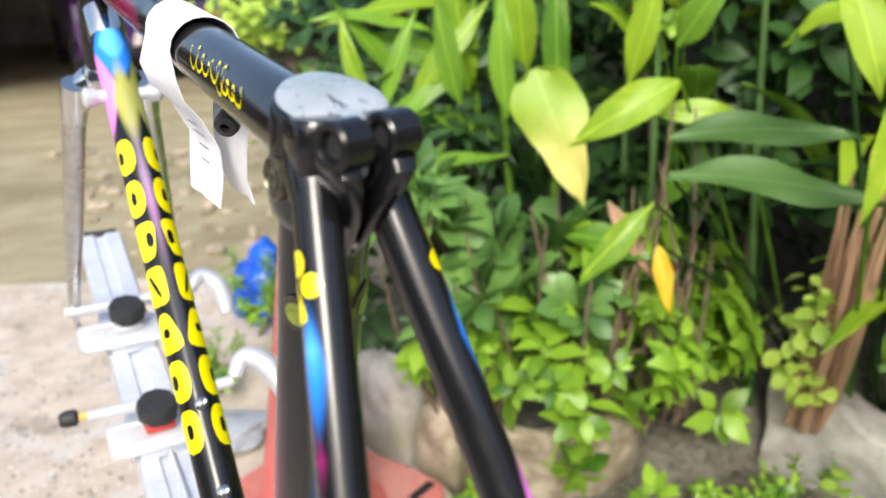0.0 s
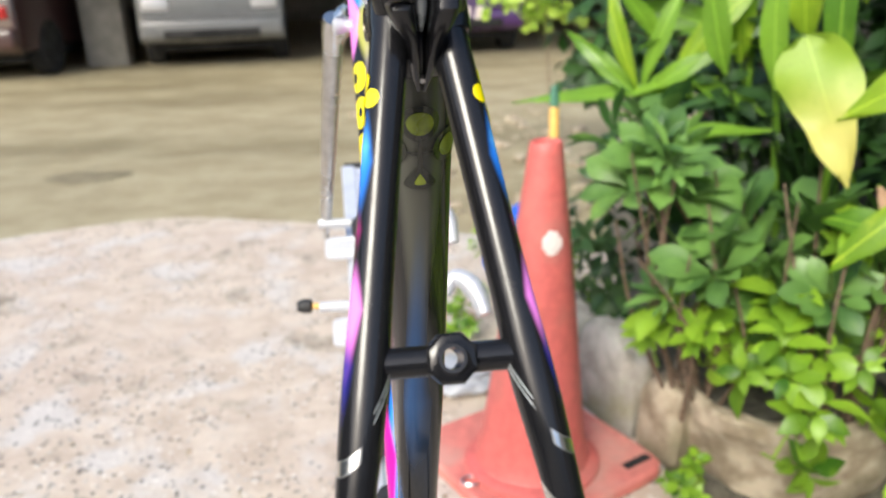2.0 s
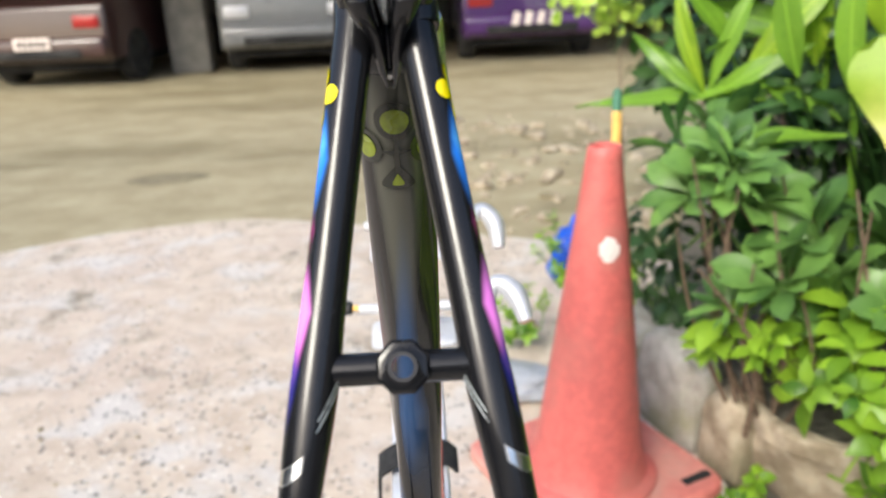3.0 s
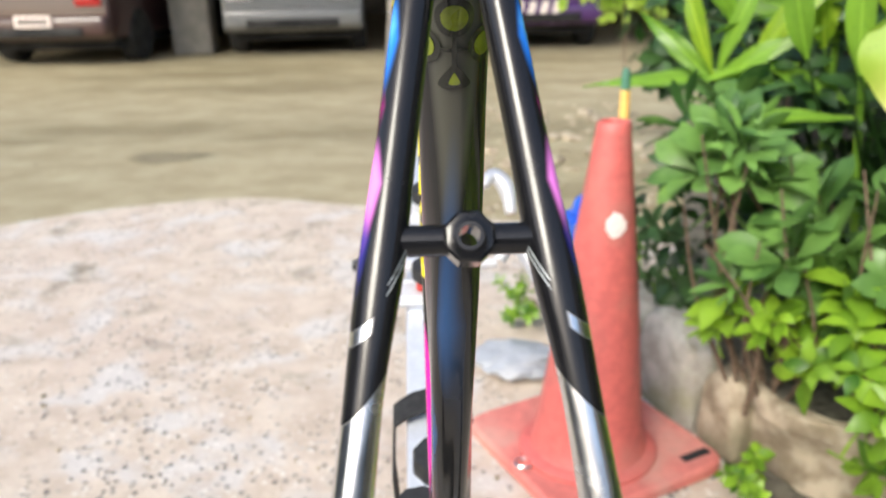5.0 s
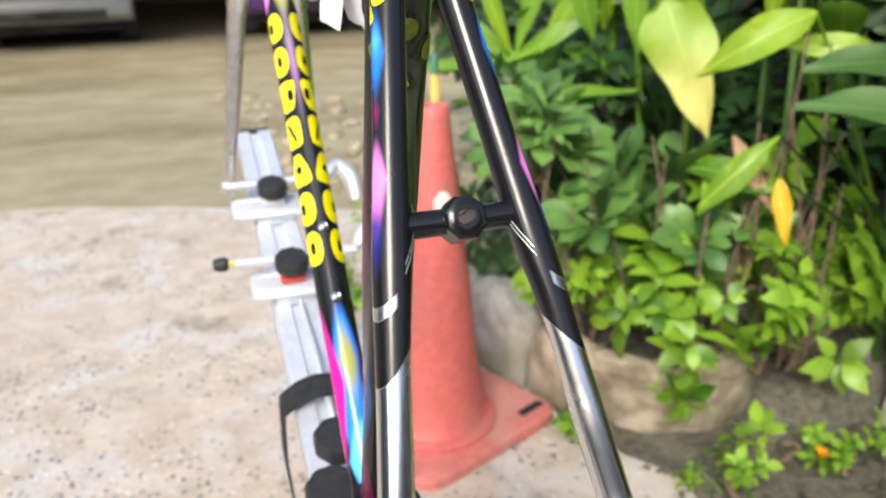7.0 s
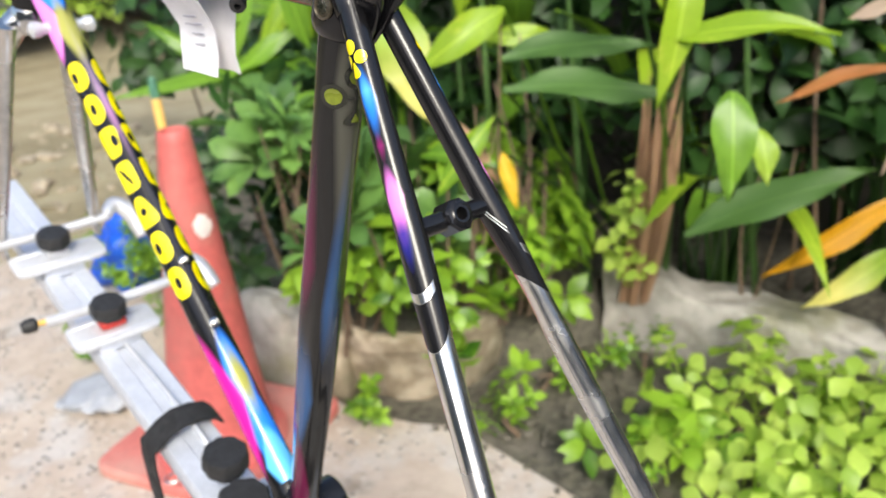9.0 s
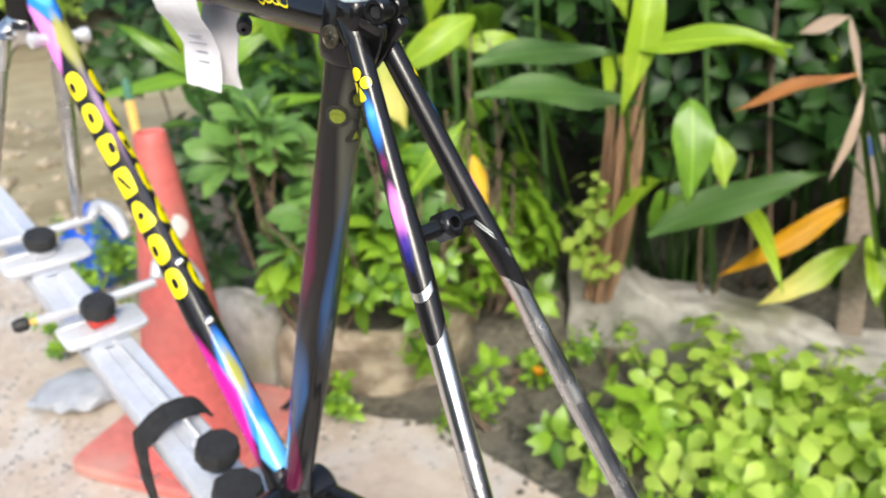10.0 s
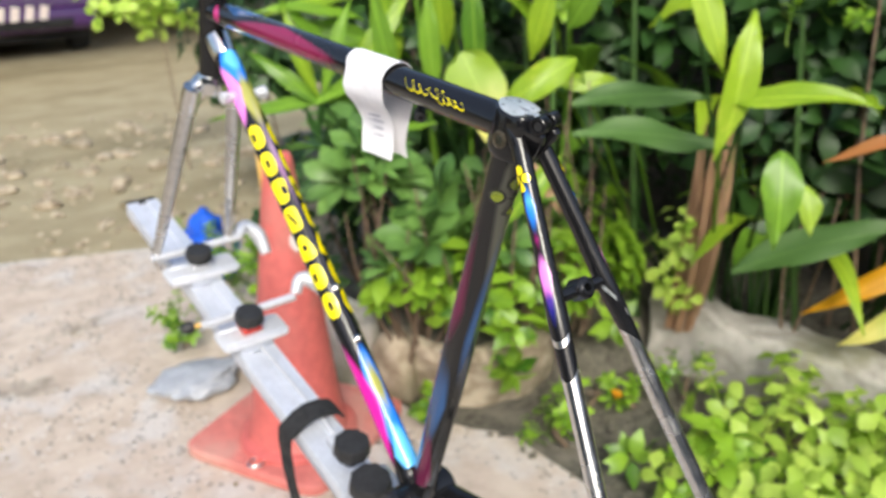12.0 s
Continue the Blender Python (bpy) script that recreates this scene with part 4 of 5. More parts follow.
solo("strap", bm, webbing, "black hook-and-loop strap hanging from the stand rail", "strap")
cl = thing("ring_clip", (0.034, 0.30, 0.62), "small dark wire ring hanging beside the stand", "clip")
part("ring", swept(bmesh.new(), [(0.034 + 0.012 * math.cos(a), 0.30, 0.612 + 0.018 * math.sin(a)) for a in np.linspace(0, 6.0, 12)], 0.0014, 8), rubber, cl)

# ---- traffic cone ----
CX, CY = 0.358, 1.240
cone = thing("traffic_cone", (CX, CY, 0), "faded red plastic traffic cone with a square base", "traffic cone")
bm = bmesh.new()
loft(bm, [(0.0, 0, 0, 0.205, 0.205), (0.004, 0, 0, 0.212, 0.212), (0.024, 0, 0, 0.212, 0.212), (0.030, 0, 0, 0.206, 0.206), (0.031, 0, 0, 0.15, 0.15)], 9.0, 64)
base = part("base", bm, cone_dusty, cone, "dusty worn square base", Matrix.Translation((CX - 0.002, CY + 0.035, 0.001)) @ Matrix.Rotation(radians(25), 4, "Z"))
# near-black box set on the base in place of the slot's inner shade
slot = box(bmesh.new(), (0.075, 0.022, 0.006), Matrix.Translation((0.155, -0.165, 0.0295)), 0.0025, 2)
part("slot", slot, dark_under, base, "dark box standing in for a shaded slot in the base", Matrix.Translation((CX - 0.002, CY + 0.035, 0.001)) @ Matrix.Rotation(radians(25), 4, "Z"))
bm = bmesh.new()
lathe(bm, [(0.150, 0.028), (0.150, 0.040), (0.140, 0.047), (0.128, 0.049), (0.122, 0.056), (0.112, 0.12), (0.075, 0.42), (0.034, 0.735), (0.033, 0.748), (0.030, 0.753), (0.026, 0.750), (0.026, 0.70)], 48)
for v in bm.verts:
    v.co.x += 0.006 * noise.noise(v.co * 6) - 0.018 + 0.028 * v.co.z
    v.co.y += 0.006 * noise.noise(v.co * 6 + Vector((4, 1, 2)))
part("body", bm, cone_red, cone, "", Matrix.Translation((CX, CY, 0)))
bm = bmesh.new()
bmesh.ops.create_icosphere(bm, subdivisions=3, radius=1)
for v in bm.verts:
    f = 1 + 0.35 * noise.noise(v.co * 2.3)
    v.co = Vector((v.co.x * 0.020 * f, v.co.y * 0.0025, v.co.z * 0.024 * f))
part("scrape", bm, chalk, cone, "white scraped patch", frame_of((CX + 0.004, CY - 0.0560, 0.562), (CX + 0.002, CY - 0.0, 1.0), (1, 0.15, 0)))
part("base_clip", swept(bmesh.new(), [(CX - 0.165 + 0.02 * math.cos(a), CY - 0.06 + 0.016 * math.sin(a), 0.036) for a in np.linspace(0, 6.28, 12)], 0.0035, 8), dull_chrome, cone, "dark wire loop in the base")
stick = thing("wooden_stick", (0.452, 1.500, 0.0), "yellow wooden stick with a green tip standing behind the cone", "stick")
sm_ = frame_of((0.452, 1.500, -0.02), (0.467, 1.568, 0.807))
part("shaft", lathe(bmesh.new(), [(0.0115, 0.0), (0.0115, 0.778), (0.0100, 0.784)], 8), stick_wood, stick, "", sm_)
part("tip", lathe(bmesh.new(), [(0.0105, 0.782), (0.0108, 0.820), (0.0060, 0.832)], 12), green_tip, stick, "dark green tip", sm_)

# ---- litter behind the cone ----


def lump(name, at, size, material, label, category, seed, rough=0.35):
    bm = bmesh.new()
    bmesh.ops.create_icosphere(bm, subdivisions=4, radius=1)
    off = Vector((seed * 3.1, seed, 0))
    for v in bm.verts:
        f = 1 + rough * noise.noise(v.co * 1.4 + off) + rough * 0.5 * noise.noise(v.co * 3.7 + off)
        v.co = Vector((v.co.x * size[0] * f, v.co.y * size[1] * f, max(-size[2] * 0.85, v.co.z * size[2] * f)))
    return solo(name, bm, material, label, category, Matrix.Translation((at[0], at[1], at[2] + size[2] * 0.85)))


lump("plastic_bag", (0.235, 1.66, 0), (0.12, 0.09, 0.035), grey_plastic, "crumpled pale plastic bag lying on the concrete", "plastic bag", 2, 0.32)
lump("blue_bag", (0.57, 2.36, 0), (0.115, 0.09, 0.135), blue_plastic, "crumpled blue plastic bag among weeds", "plastic bag", 5, 0.45)

# ---- parked cars across the yard ----


def car(at, turn, color, label, rough=0.25, length=4.2, plate=True, script=False, lens=None):
    root = thing("parked_car", at, label, "car", "cars across the yard")
    base = Matrix.Translation(at) @ Matrix.Rotation(turn, 4, "Z")
    body_mat = plain(label.split()[0] + "_car_paint", color, rough, 0, 0.06, 8, 0.02, 0.001, coat=0.8)
    h = length / 2
    side = [(-h, 0.42), (-h + 0.03, 0.30), (h - 0.05, 0.28), (h, 0.42), (h - 0.02, 0.75), (h - 0.25, 0.92), (h - 1.05, 1.0), (h - 1.75, 1.45), (-h + 1.0, 1.48), (-h + 0.25, 1.02), (-h + 0.02, 0.92)]
    bm = bmesh.new()
    cols = [[bm.verts.new((x * (1 if z < 1.1 else 0.82), y, z)) for y, z in side] for x in (-0.84, 0.84)]
    k = len(side)
    for i in range(k):
        bm.faces.new((cols[0][i], cols[0][(i + 1) % k], cols[1][(i + 1) % k], cols[1][i]))
    bm.faces.new(cols[0][::-1])
    bm.faces.new(cols[1])
    bmesh.ops.bevel(bm, geom=bm.edges[:], offset=0.05, segments=3, affect="EDGES", profile=0.6)
    body = part("body", bm, body_mat, root, "", base)
    part("bumper", box(bmesh.new(), (1.66, 0.16, 0.24), Matrix.Translation((0, -h, 0.46)), 0.06, 3), body_mat, root, "", base)
    part("underbody", box(bmesh.new(), (1.5, length - 0.5, 0.16), Matrix.Translation((0, 0, 0.26)), 0.03), dark_under, root, "", base)
    part("grille", box(bmesh.new(), (1.1, 0.03, 0.10), Matrix.Translation((0, -h - 0.085, 0.40)), 0.012), dark_under, root, "", base)
    for sx in (-1, 1):
        part("lamp", box(bmesh.new(), (0.30, 0.05, 0.14), Matrix.Translation((sx * 0.62, -h + 0.005, 0.74)), 0.02), lens or lamp_red, root, "" if lens else "red lamp lens", base)
        for y in (-h + 0.78, h - 0.82):
            wm = base @ Matrix.Translation((sx * 0.76, y, 0.31)) @ Matrix.Rotation(radians(90), 4, "Y")
            w = part("tyre", lathe(bmesh.new(), [(0.20, -0.09), (0.29, -0.10), (0.31, -0.07), (0.31, 0.07), (0.29, 0.10), (0.20, 0.09)], 36), tyre_rubber, root, "", wm)
            part("rim", lathe(bmesh.new(), [(0.20, -0.085), (0.19, -0.06), (0.05, -0.075), (0.05, 0.075), (0.19, 0.06), (0.20, 0.085)], 30), dull_chrome, w, "", wm)
    part("rear_window", box(bmesh.new(), (1.16, 0.02, 0.42), Matrix.Translation((0, -h + 0.60, 1.24)) @ Matrix.Rotation(radians(-58), 4, "X"), 0.004), glass_dark, body, "", base)
    if plate:
        part("plate", box(bmesh.new(), (0.42, 0.02, 0.13), Matrix.Translation((0, -h - 0.09, 0.52)), 0.006), chalk, root, "pale plate with dark bars", base)
        for i in range(5):
            part("plate_bar", box(bmesh.new(), (0.045, 0.01, 0.07), Matrix.Translation((-0.14 + 0.07 * i, -h - 0.10, 0.52)), 0.002), dark_under, root, "", base)
    if script:
        for i in range(4):
            part("writing_bar", box(bmesh.new(), (0.09, 0.01, 0.20), Matrix.Translation((-0.2 + 0.15 * i, -h - 0.085, 0.50)) @ Matrix.Rotation(0.25, 4, "Y"), 0.004), chalk, root, "white writing bar", base)
    return root


car((-1.55, 11.8, -0.028), 0.05, (0.16, 0.165, 0.17), "silver hatchback parked on the dirt yard", 0.3, 4.2, False, False, pale_alloy)
car((-4.0, 11.3, -0.028), -0.1, (0.045, 0.018, 0.018), "maroon pickup parked on the dirt yard", 0.35, 4.4, True)
car((1.48, 11.9, -0.028), 0.0, (0.06, 0.015, 0.12), "purple van parked on the dirt yard", 0.25, 4.4, False, True)

# open shed over the cars: unseen roof and closing walls added to shade them
shed = thing("carport", (-2.5, 12.5, -0.028), "open-fronted shed, its roof and walls added to shade the cars", "carport")
shed_grey = plain("stained_shed_concrete", (0.22, 0.21, 0.19), 0.9, 0, 0.2, 6, 0.4, 0.01, dirt=(0.12, 0.115, 0.10))
part("roof", box(bmesh.new(), (16, 10.8, 0.12), Matrix.Translation((-2.5, 12.75, 2.45)), 0.02), shed_grey, shed)
part("back_wall", box(bmesh.new(), (16, 0.2, 2.45), Matrix.Translation((-2.5, 18.0, 1.18)), 0.02), shed_grey, shed)
for x in (-10.2, 5.2):
    part("side_wall", box(bmesh.new(), (0.2, 8.0, 2.45), Matrix.Translation((x, 13.9, 1.18)), 0.02), shed_grey, shed)
for x in (-7.0, -2.82):
    part("column", box(bmesh.new(), (0.5, 0.4, 2.44), Matrix.Translation((x, 10.4, 1.19)), 0.03), shed_grey, shed, "grey concrete column")

# ---- plant bed edging ----


def planter(at, r, h, label, seed, squash=1.0):
    root = thing("stone_planter", at, label, "planter", "planters along the bed")
    for name, rings, material in (("bowl", [(r * 0.80, -0.03), (r * 0.93, h * 0.3), (r * 0.98, h * 0.78), (r * 0.80, h * 0.76)], planter_stone),
                                  ("rim", [(r * 0.97, h * 0.76), (r * 1.015, h * 0.80), (r * 1.01, h * 0.97), (r * 0.98, h), (r * 0.88, h), (r * 0.86, h * 0.78)], planter_stone),
                                  ("soil", [(r * 0.90, h * 0.70), (r * 0.87, h * 0.86), (r * 0.40, h * 0.92), (r * 0.05, h * 0.93)], soil_mat)):
        bm = lathe(bmesh.new(), rings, 72)
        bmesh.ops.subdivide_edges(bm, edges=bm.edges[:], cuts=1, use_grid_fill=True)
        for v in bm.verts:
            p = v.co + Vector((seed, 0, seed))
            d = Vector((v.co.x, v.co.y, 0)).normalized() if v.co.xy.length > 0.01 else Vector()
            v.co += d * (0.035 * noise.noise(p * 6) + 0.012 * noise.noise(p * 22)) + Vector((0, 0, 0.012 * noise.noise(p * 9)))
            v.co.y *= squash
        part(name, bm, material, root, "", Matrix.Translation(at))
    return root


planter((0.925, 1.228, 0), 0.250, 0.195, "rough tan concrete planter overgrown with weeds", 1.0, 0.95)
planter((1.34, 1.30, 0), 0.20, 0.19, "mossy concrete planter in the shade of the bed", 4.0)


def boulder(at, size, turn, label, seed, material):
    bm = bmesh.new()
    bmesh.ops.create_icosphere(bm, subdivisions=4, radius=1)
    for v in bm.verts:
        p = v.co.copy()
        q = Vector([math.copysign(abs(c) ** 0.6, c) for c in p])
        q *= 1 + 0.16 * noise.noise(p * 1.6 + Vector((seed, 2, 1))) + 0.06 * noise.noise(p * 5 + Vector((seed, 0, 0)))
        v.co = Vector((q.x * size[0], q.y * size[1], q.z * size[2]))
    return solo("edging_stone", bm, material, label, "stone", Matrix.Translation((at[0], at[1], size[2] * 0.75)) @ Matrix.Rotation(turn, 4, "Z"), "", "edging stones")


boulder((0.60, 1.44, 0), (0.055, 0.13, 0.135), 0.3, "grey rough edging stone beside the cone", 1.0, kerb_stone)
boulder((0.665, 1.255, 0), (0.05, 0.065, 0.11), 0.4, "tan upright edging stone beside the planter", 3.0, planter_stone)
boulder((0.58, 1.75, 0), (0.07, 0.12, 0.10), -0.1, "weathered edging stone under the leaves", 6.0, kerb_stone)

# broken concrete kerb in front of the blades
bm = bmesh.new()
k0, k1 = Vector((1.345, 0.945, 0)), Vector((1.66, -0.65, 0))
run = (k1 - k0)
box(bm, (run.length, 0.15, 0.20), Matrix.Translation((k0 + k1) / 2 + Vector((0.07, 0.0, 0.065))) @ Matrix.Rotation(math.atan2(run.y, run.x), 4, "Z"), 0.012, 2)
bmesh.ops.subdivide_edges(bm, edges=[e for e in bm.edges if e.calc_length() > 0.1], cuts=40, use_grid_fill=True)
for v in bm.verts:
    run_in = (Vector((v.co.x, v.co.y, 0)) - k0).length
    if v.co.z > 0.1:
        v.co.z += 0.045 * max(0.0, 1 - max(0.0, run_in - 0.16) / 0.10) - 0.02 * min(1.0, max(0.0, (run_in - 0.4) / 0.5))
    v.co += Vector((0.02 * noise.noise(v.co * 7), 0.014 * noise.noise(v.co * 8 + Vector((3, 3, 3))), 0.022 * noise.noise(v.co * 5 + Vector((9, 1, 0))) + 0.008 * noise.noise(v.co * 25)))
solo("kerb", bm, kerb_stone, "low broken pale concrete kerb with moss", "kerb", None, "structure")

# ---- plants ----
EYEWARD = Vector((-0.62, -0.70, 0.35))
rng = random.Random(11)


def cluster_mesh(name, count, length, width, spread, material, tip, stem, fold=0.15, bow=0.12, seed=0, tall=0.0):
    """A sprig: a short stem with leaves round it, along z."""
    r = random.Random(seed)
    bm = bmesh.new()
    for i in range(count):
        a = i * 2.4 + r.uniform(-0.3, 0.3)
        lift = math.radians(spread + r.uniform(-18, 18))
        s = r.uniform(0.7, 1.12)
        m = Matrix.Translation((0, 0, tall * i / max(1, count - 1))) @ Matrix.Rotation(a, 4, "Z") @ Matrix.Translation((0, length * 0.12, 0)) @ Matrix.Rotation(lift, 4, "X") @ Matrix.Rotation(r.uniform(-0.35, 0.35), 4, "Y")
        blade(bm, length * s, width * s, bow, fold, m, 6, tip, 0.1, 0.12)
    if stem:
        swept(bm, [(0, 0, -stem), (0.004, 0.002, -stem * 0.4), (0, 0, tall * 0.8)], [0.0026, 0.0022, 0.0012], 5)
    me = bpy.data.meshes.new(name)
    bm.to_mesh(me)
    bm.free()
    me.materials.append(material)
    me.shade_smooth()
    return me


SPRIG = {
    "rosette": [cluster_mesh("rosette_sprig", 9, 0.088, 0.042, 38, leaf_shrub, 0.66, 0.10, 0.2, 0.1, s) for s in (1, 2)],
    "narrow": [cluster_mesh("narrow_sprig", 12, 0.085, 0.019, 35, leaf_shrub, 0.6, 0.10, 0.2, 0.05, s, 0.03) for s in (3, 4)],
    "weed": [cluster_mesh("weed_sprig", 7, 0.066, 0.038, 8, leaf_weed, 0.45, 0.08, 0.12, 0.12, s, 0.045) for s in (5, 6)],
    "lime": [cluster_mesh("groundcover_sprig", 6, 0.050, 0.034, 8, leaf_lime, 0.6, 0.09, 0.12, 0.1, s, 0.07) for s in (7, 8, 14)],
    "dark": [cluster_mesh("shaded_sprig", 8, 0.085, 0.042, 15, leaf_shaded, 0.5, 0.08, 0.12, 0.15, s, 0.06) for s in (9, 10)],
    "small": [cluster_mesh("small_sprig", 12, 0.032, 0.019, 15, leaf_weed, 0.5, 0.06, 0.1, 0.1, s, 0.06) for s in (12, 13)],
}


def shrub(name, base, blobs, kind, label, category, lean=(-0.16, -0.2, 0.62), size=(0.75, 1.2), group=""):
    """A plant: stems from the base, and sprigs scattered in the blobs (centre, radii, count)."""
    root = thing(name, base, label, category, group)
    for centre, radii, count in blobs:
        c = Vector(centre)
        mid = (Vector(base) + c) / 2 + Vector((rng.uniform(-0.04, 0.04), rng.uniform(-0.04, 0.04), 0.03))
        part("stem", swept(bmesh.new(), [base, mid, c], [0.007, 0.005, 0.003], 6), bark, root)
        for _ in range(count):
            while True:
                d = Vector((rng.uniform(-1, 1), rng.uniform(-1, 1), rng.uniform(-1, 1)))
                if 0.25 < d.length < 1:
                    break
            p = c + Vector((d.x * radii[0], d.y * radii[1], d.z * radii[2]))
            if p.z < 0.03:
                continue
            out = (d * 0.8 + Vector(lean) + Vector((rng.uniform(-0.5, 0.5), rng.uniform(-0.5, 0.5), rng.uniform(-0.2, 0.5)))).normalized()
            q = out.to_track_quat("Z", "Y").to_matrix().to_4x4()
            s = rng.uniform(*size)
            link("leaf_sprig", rng.choice(SPRIG[kind]), Matrix.Translation(p) @ q @ Matrix.Rotation(rng.uniform(0, 6.28), 4, "Z") @ Matrix.Diagonal((s, s, s, 1)), root)
    return root


# shrubs of the bed, front to back
shrub("broadleaf_shrub", (0.82, 1.28, 0.14), [((0.80, 1.10, 0.53), (0.15, 0.10, 0.12), 9), ((0.62, 1.32, 0.66), (0.10, 0.12, 0.10), 7), ((0.88, 1.08, 0.50), (0.15, 0.10, 0.11), 11)], "rosette",
      "mid-green shrub with thick paddle-shaped leaves", "shrub", size=(1.05, 1.5))
shrub("oleander_shrub", (0.72, 1.22, 0.14), [((0.66, 1.14, 0.46), (0.10, 0.08, 0.08), 7), ((0.60, 1.26, 0.70), (0.10, 0.10, 0.08), 7)], "narrow", "grey-green shrub with narrow leaves", "shrub")
shrub("trailing_weed", (0.88, 1.12, 0.17), [((0.80, 1.04, 0.36), (0.20, 0.11, 0.09), 18), ((0.66, 1.17, 0.34), (0.11, 0.09, 0.06), 6), ((0.765, 0.93, 0.24), (0.03, 0.02, 0.06), 4), ((0.93, 0.92, 0.40), (0.09, 0.08, 0.12), 10)], "weed",
      "bright green leafy weed trailing over the planter", "weed", size=(0.6, 1.35))
shrub("trailing_weed", (1.12, 1.08, 0.17), [((1.08, 0.98, 0.38), (0.16, 0.10, 0.17), 20), ((1.22, 1.02, 0.28), (0.10, 0.10, 0.18), 14), ((0.98, 1.06, 0.55), (0.12, 0.10, 0.12), 7)], "weed",
      "green leafy weed filling the gap between planters", "weed", size=(0.6, 1.3))
shrub("broadleaf_shrub", (0.85, 1.75, 0.12), [((0.74, 1.72, 0.42), (0.18, 0.22, 0.25), 24), ((0.95, 1.65, 0.75), (0.25, 0.2, 0.25), 26)], "dark", "green shrub with paddle-shaped leaves behind the planter", "shrub")
shrub("trailing_weed", (0.62, 2.05, 0.0), [((0.58, 1.95, 0.15), (0.14, 0.18, 0.13), 34)], "small", "small green weed at the edge of the slab", "weed")
shrub("trailing_weed", (0.30, 1.93, 0.0), [((0.31, 1.92, 0.09), (0.07, 0.06, 0.08), 12)], "small", "small green weed growing from the slab", "weed")
shrub("trailing_weed", (0.50, 2.24, 0.0), [((0.52, 2.22, 0.16), (0.12, 0.07, 0.13), 14)], "small", "small green weed beside a blue bag", "weed")
shrub("trailing_weed", (0.66, 1.06, 0.0), [((0.63, 1.07, 0.06), (0.03, 0.03, 0.04), 5)], "small", "tuft of weed beside the cone base", "weed")
for x, y, n, kind in ((0.93, 0.66, 3, "weed"), (1.02, 0.45, 4, "weed"), (0.84, 0.78, 7, "small"), (1.10, 0.78, 9, "small"), (1.24, 0.72, 9, "small"), (0.90, 0.52, 6, "small"), (1.00, 0.86, 3, "weed"), (0.86, 0.24, 6, "small")):
    shrub("trailing_weed", (x, y, 0.0), [((x, y, 0.05), (0.10, 0.08, 0.05), n)], kind, "low green weed on damp soil", "weed")
# lime ground cover in front of the kerb
shrub("ground_cover", (1.25, 0.45, 0.0), [((1.22, 0.46, 0.07), (0.16, 0.20, 0.08), 24), ((1.26, 0.20, 0.06), (0.22, 0.24, 0.08), 38), ((1.02, 0.26, 0.05), (0.18, 0.24, 0.07), 26), ((0.92, 0.38, 0.03), (0.10, 0.18, 0.05), 8)], "lime", "patch of lime-green round-leaved ground cover", "ground cover", size=(0.95, 1.4))
shrub("ground_cover", (1.30, -0.05, 0.0), [((1.28, -0.05, 0.09), (0.24, 0.22, 0.09), 42), ((1.05, 0.0, 0.06), (0.20, 0.22, 0.08), 32), ((1.36, -0.3, 0.09), (0.22, 0.2, 0.10), 36)], "lime", "lime-green round-leaved ground cover on damp soil", "ground cover", size=(0.95, 1.4))
shrub("trailing_vine", (1.42, 0.86, 0.15), [((1.36, 0.84, 0.32), (0.05, 0.06, 0.16), 14)], "lime", "pale green vine climbing dry stems", "vine")
shrub("lime_shrub", (1.15, 4.05, -0.03), [((1.08, 4.0, 0.92), (0.34, 0.20, 0.14), 34)], "lime", "yellow-green shrub at the end of the bed", "shrub", size=(1.2, 1.8))
# growth against the wall, in the shade-darkened leaf green
# the last four sit above view, added to block the sky
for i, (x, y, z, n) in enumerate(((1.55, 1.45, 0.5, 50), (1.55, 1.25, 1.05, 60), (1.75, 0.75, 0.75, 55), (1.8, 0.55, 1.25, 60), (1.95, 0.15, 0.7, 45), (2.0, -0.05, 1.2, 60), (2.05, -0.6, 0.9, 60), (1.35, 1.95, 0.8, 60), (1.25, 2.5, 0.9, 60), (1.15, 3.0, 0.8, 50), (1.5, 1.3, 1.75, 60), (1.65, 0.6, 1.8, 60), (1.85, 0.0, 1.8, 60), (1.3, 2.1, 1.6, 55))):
    shrub("background_shrub", (x + 0.1, y, 0.1), [((x, y, z), (0.30, 0.34, 0.36), n)], "dark", "shrub against the wall, leaf colour darkened for shade", "shrub", size=(0.8, 1.5), group="shrubs along the wall")
for i, (x, y, z, n) in enumerate(((1.5, 0.5, 1.15, 26), (1.7, 0.1, 1.05, 30), (1.25, 1.35, 1.15, 24), (1.55, 0.85, 1.3, 26))):
    shrub("background_creeper", (x + 0.2, y, 0.1), [((x, y, z), (0.22, 0.26, 0.24), n)], "small", "light green small-leaved creeper among the blades", "creeper", size=(0.9, 1.4), group="creepers in the bed")


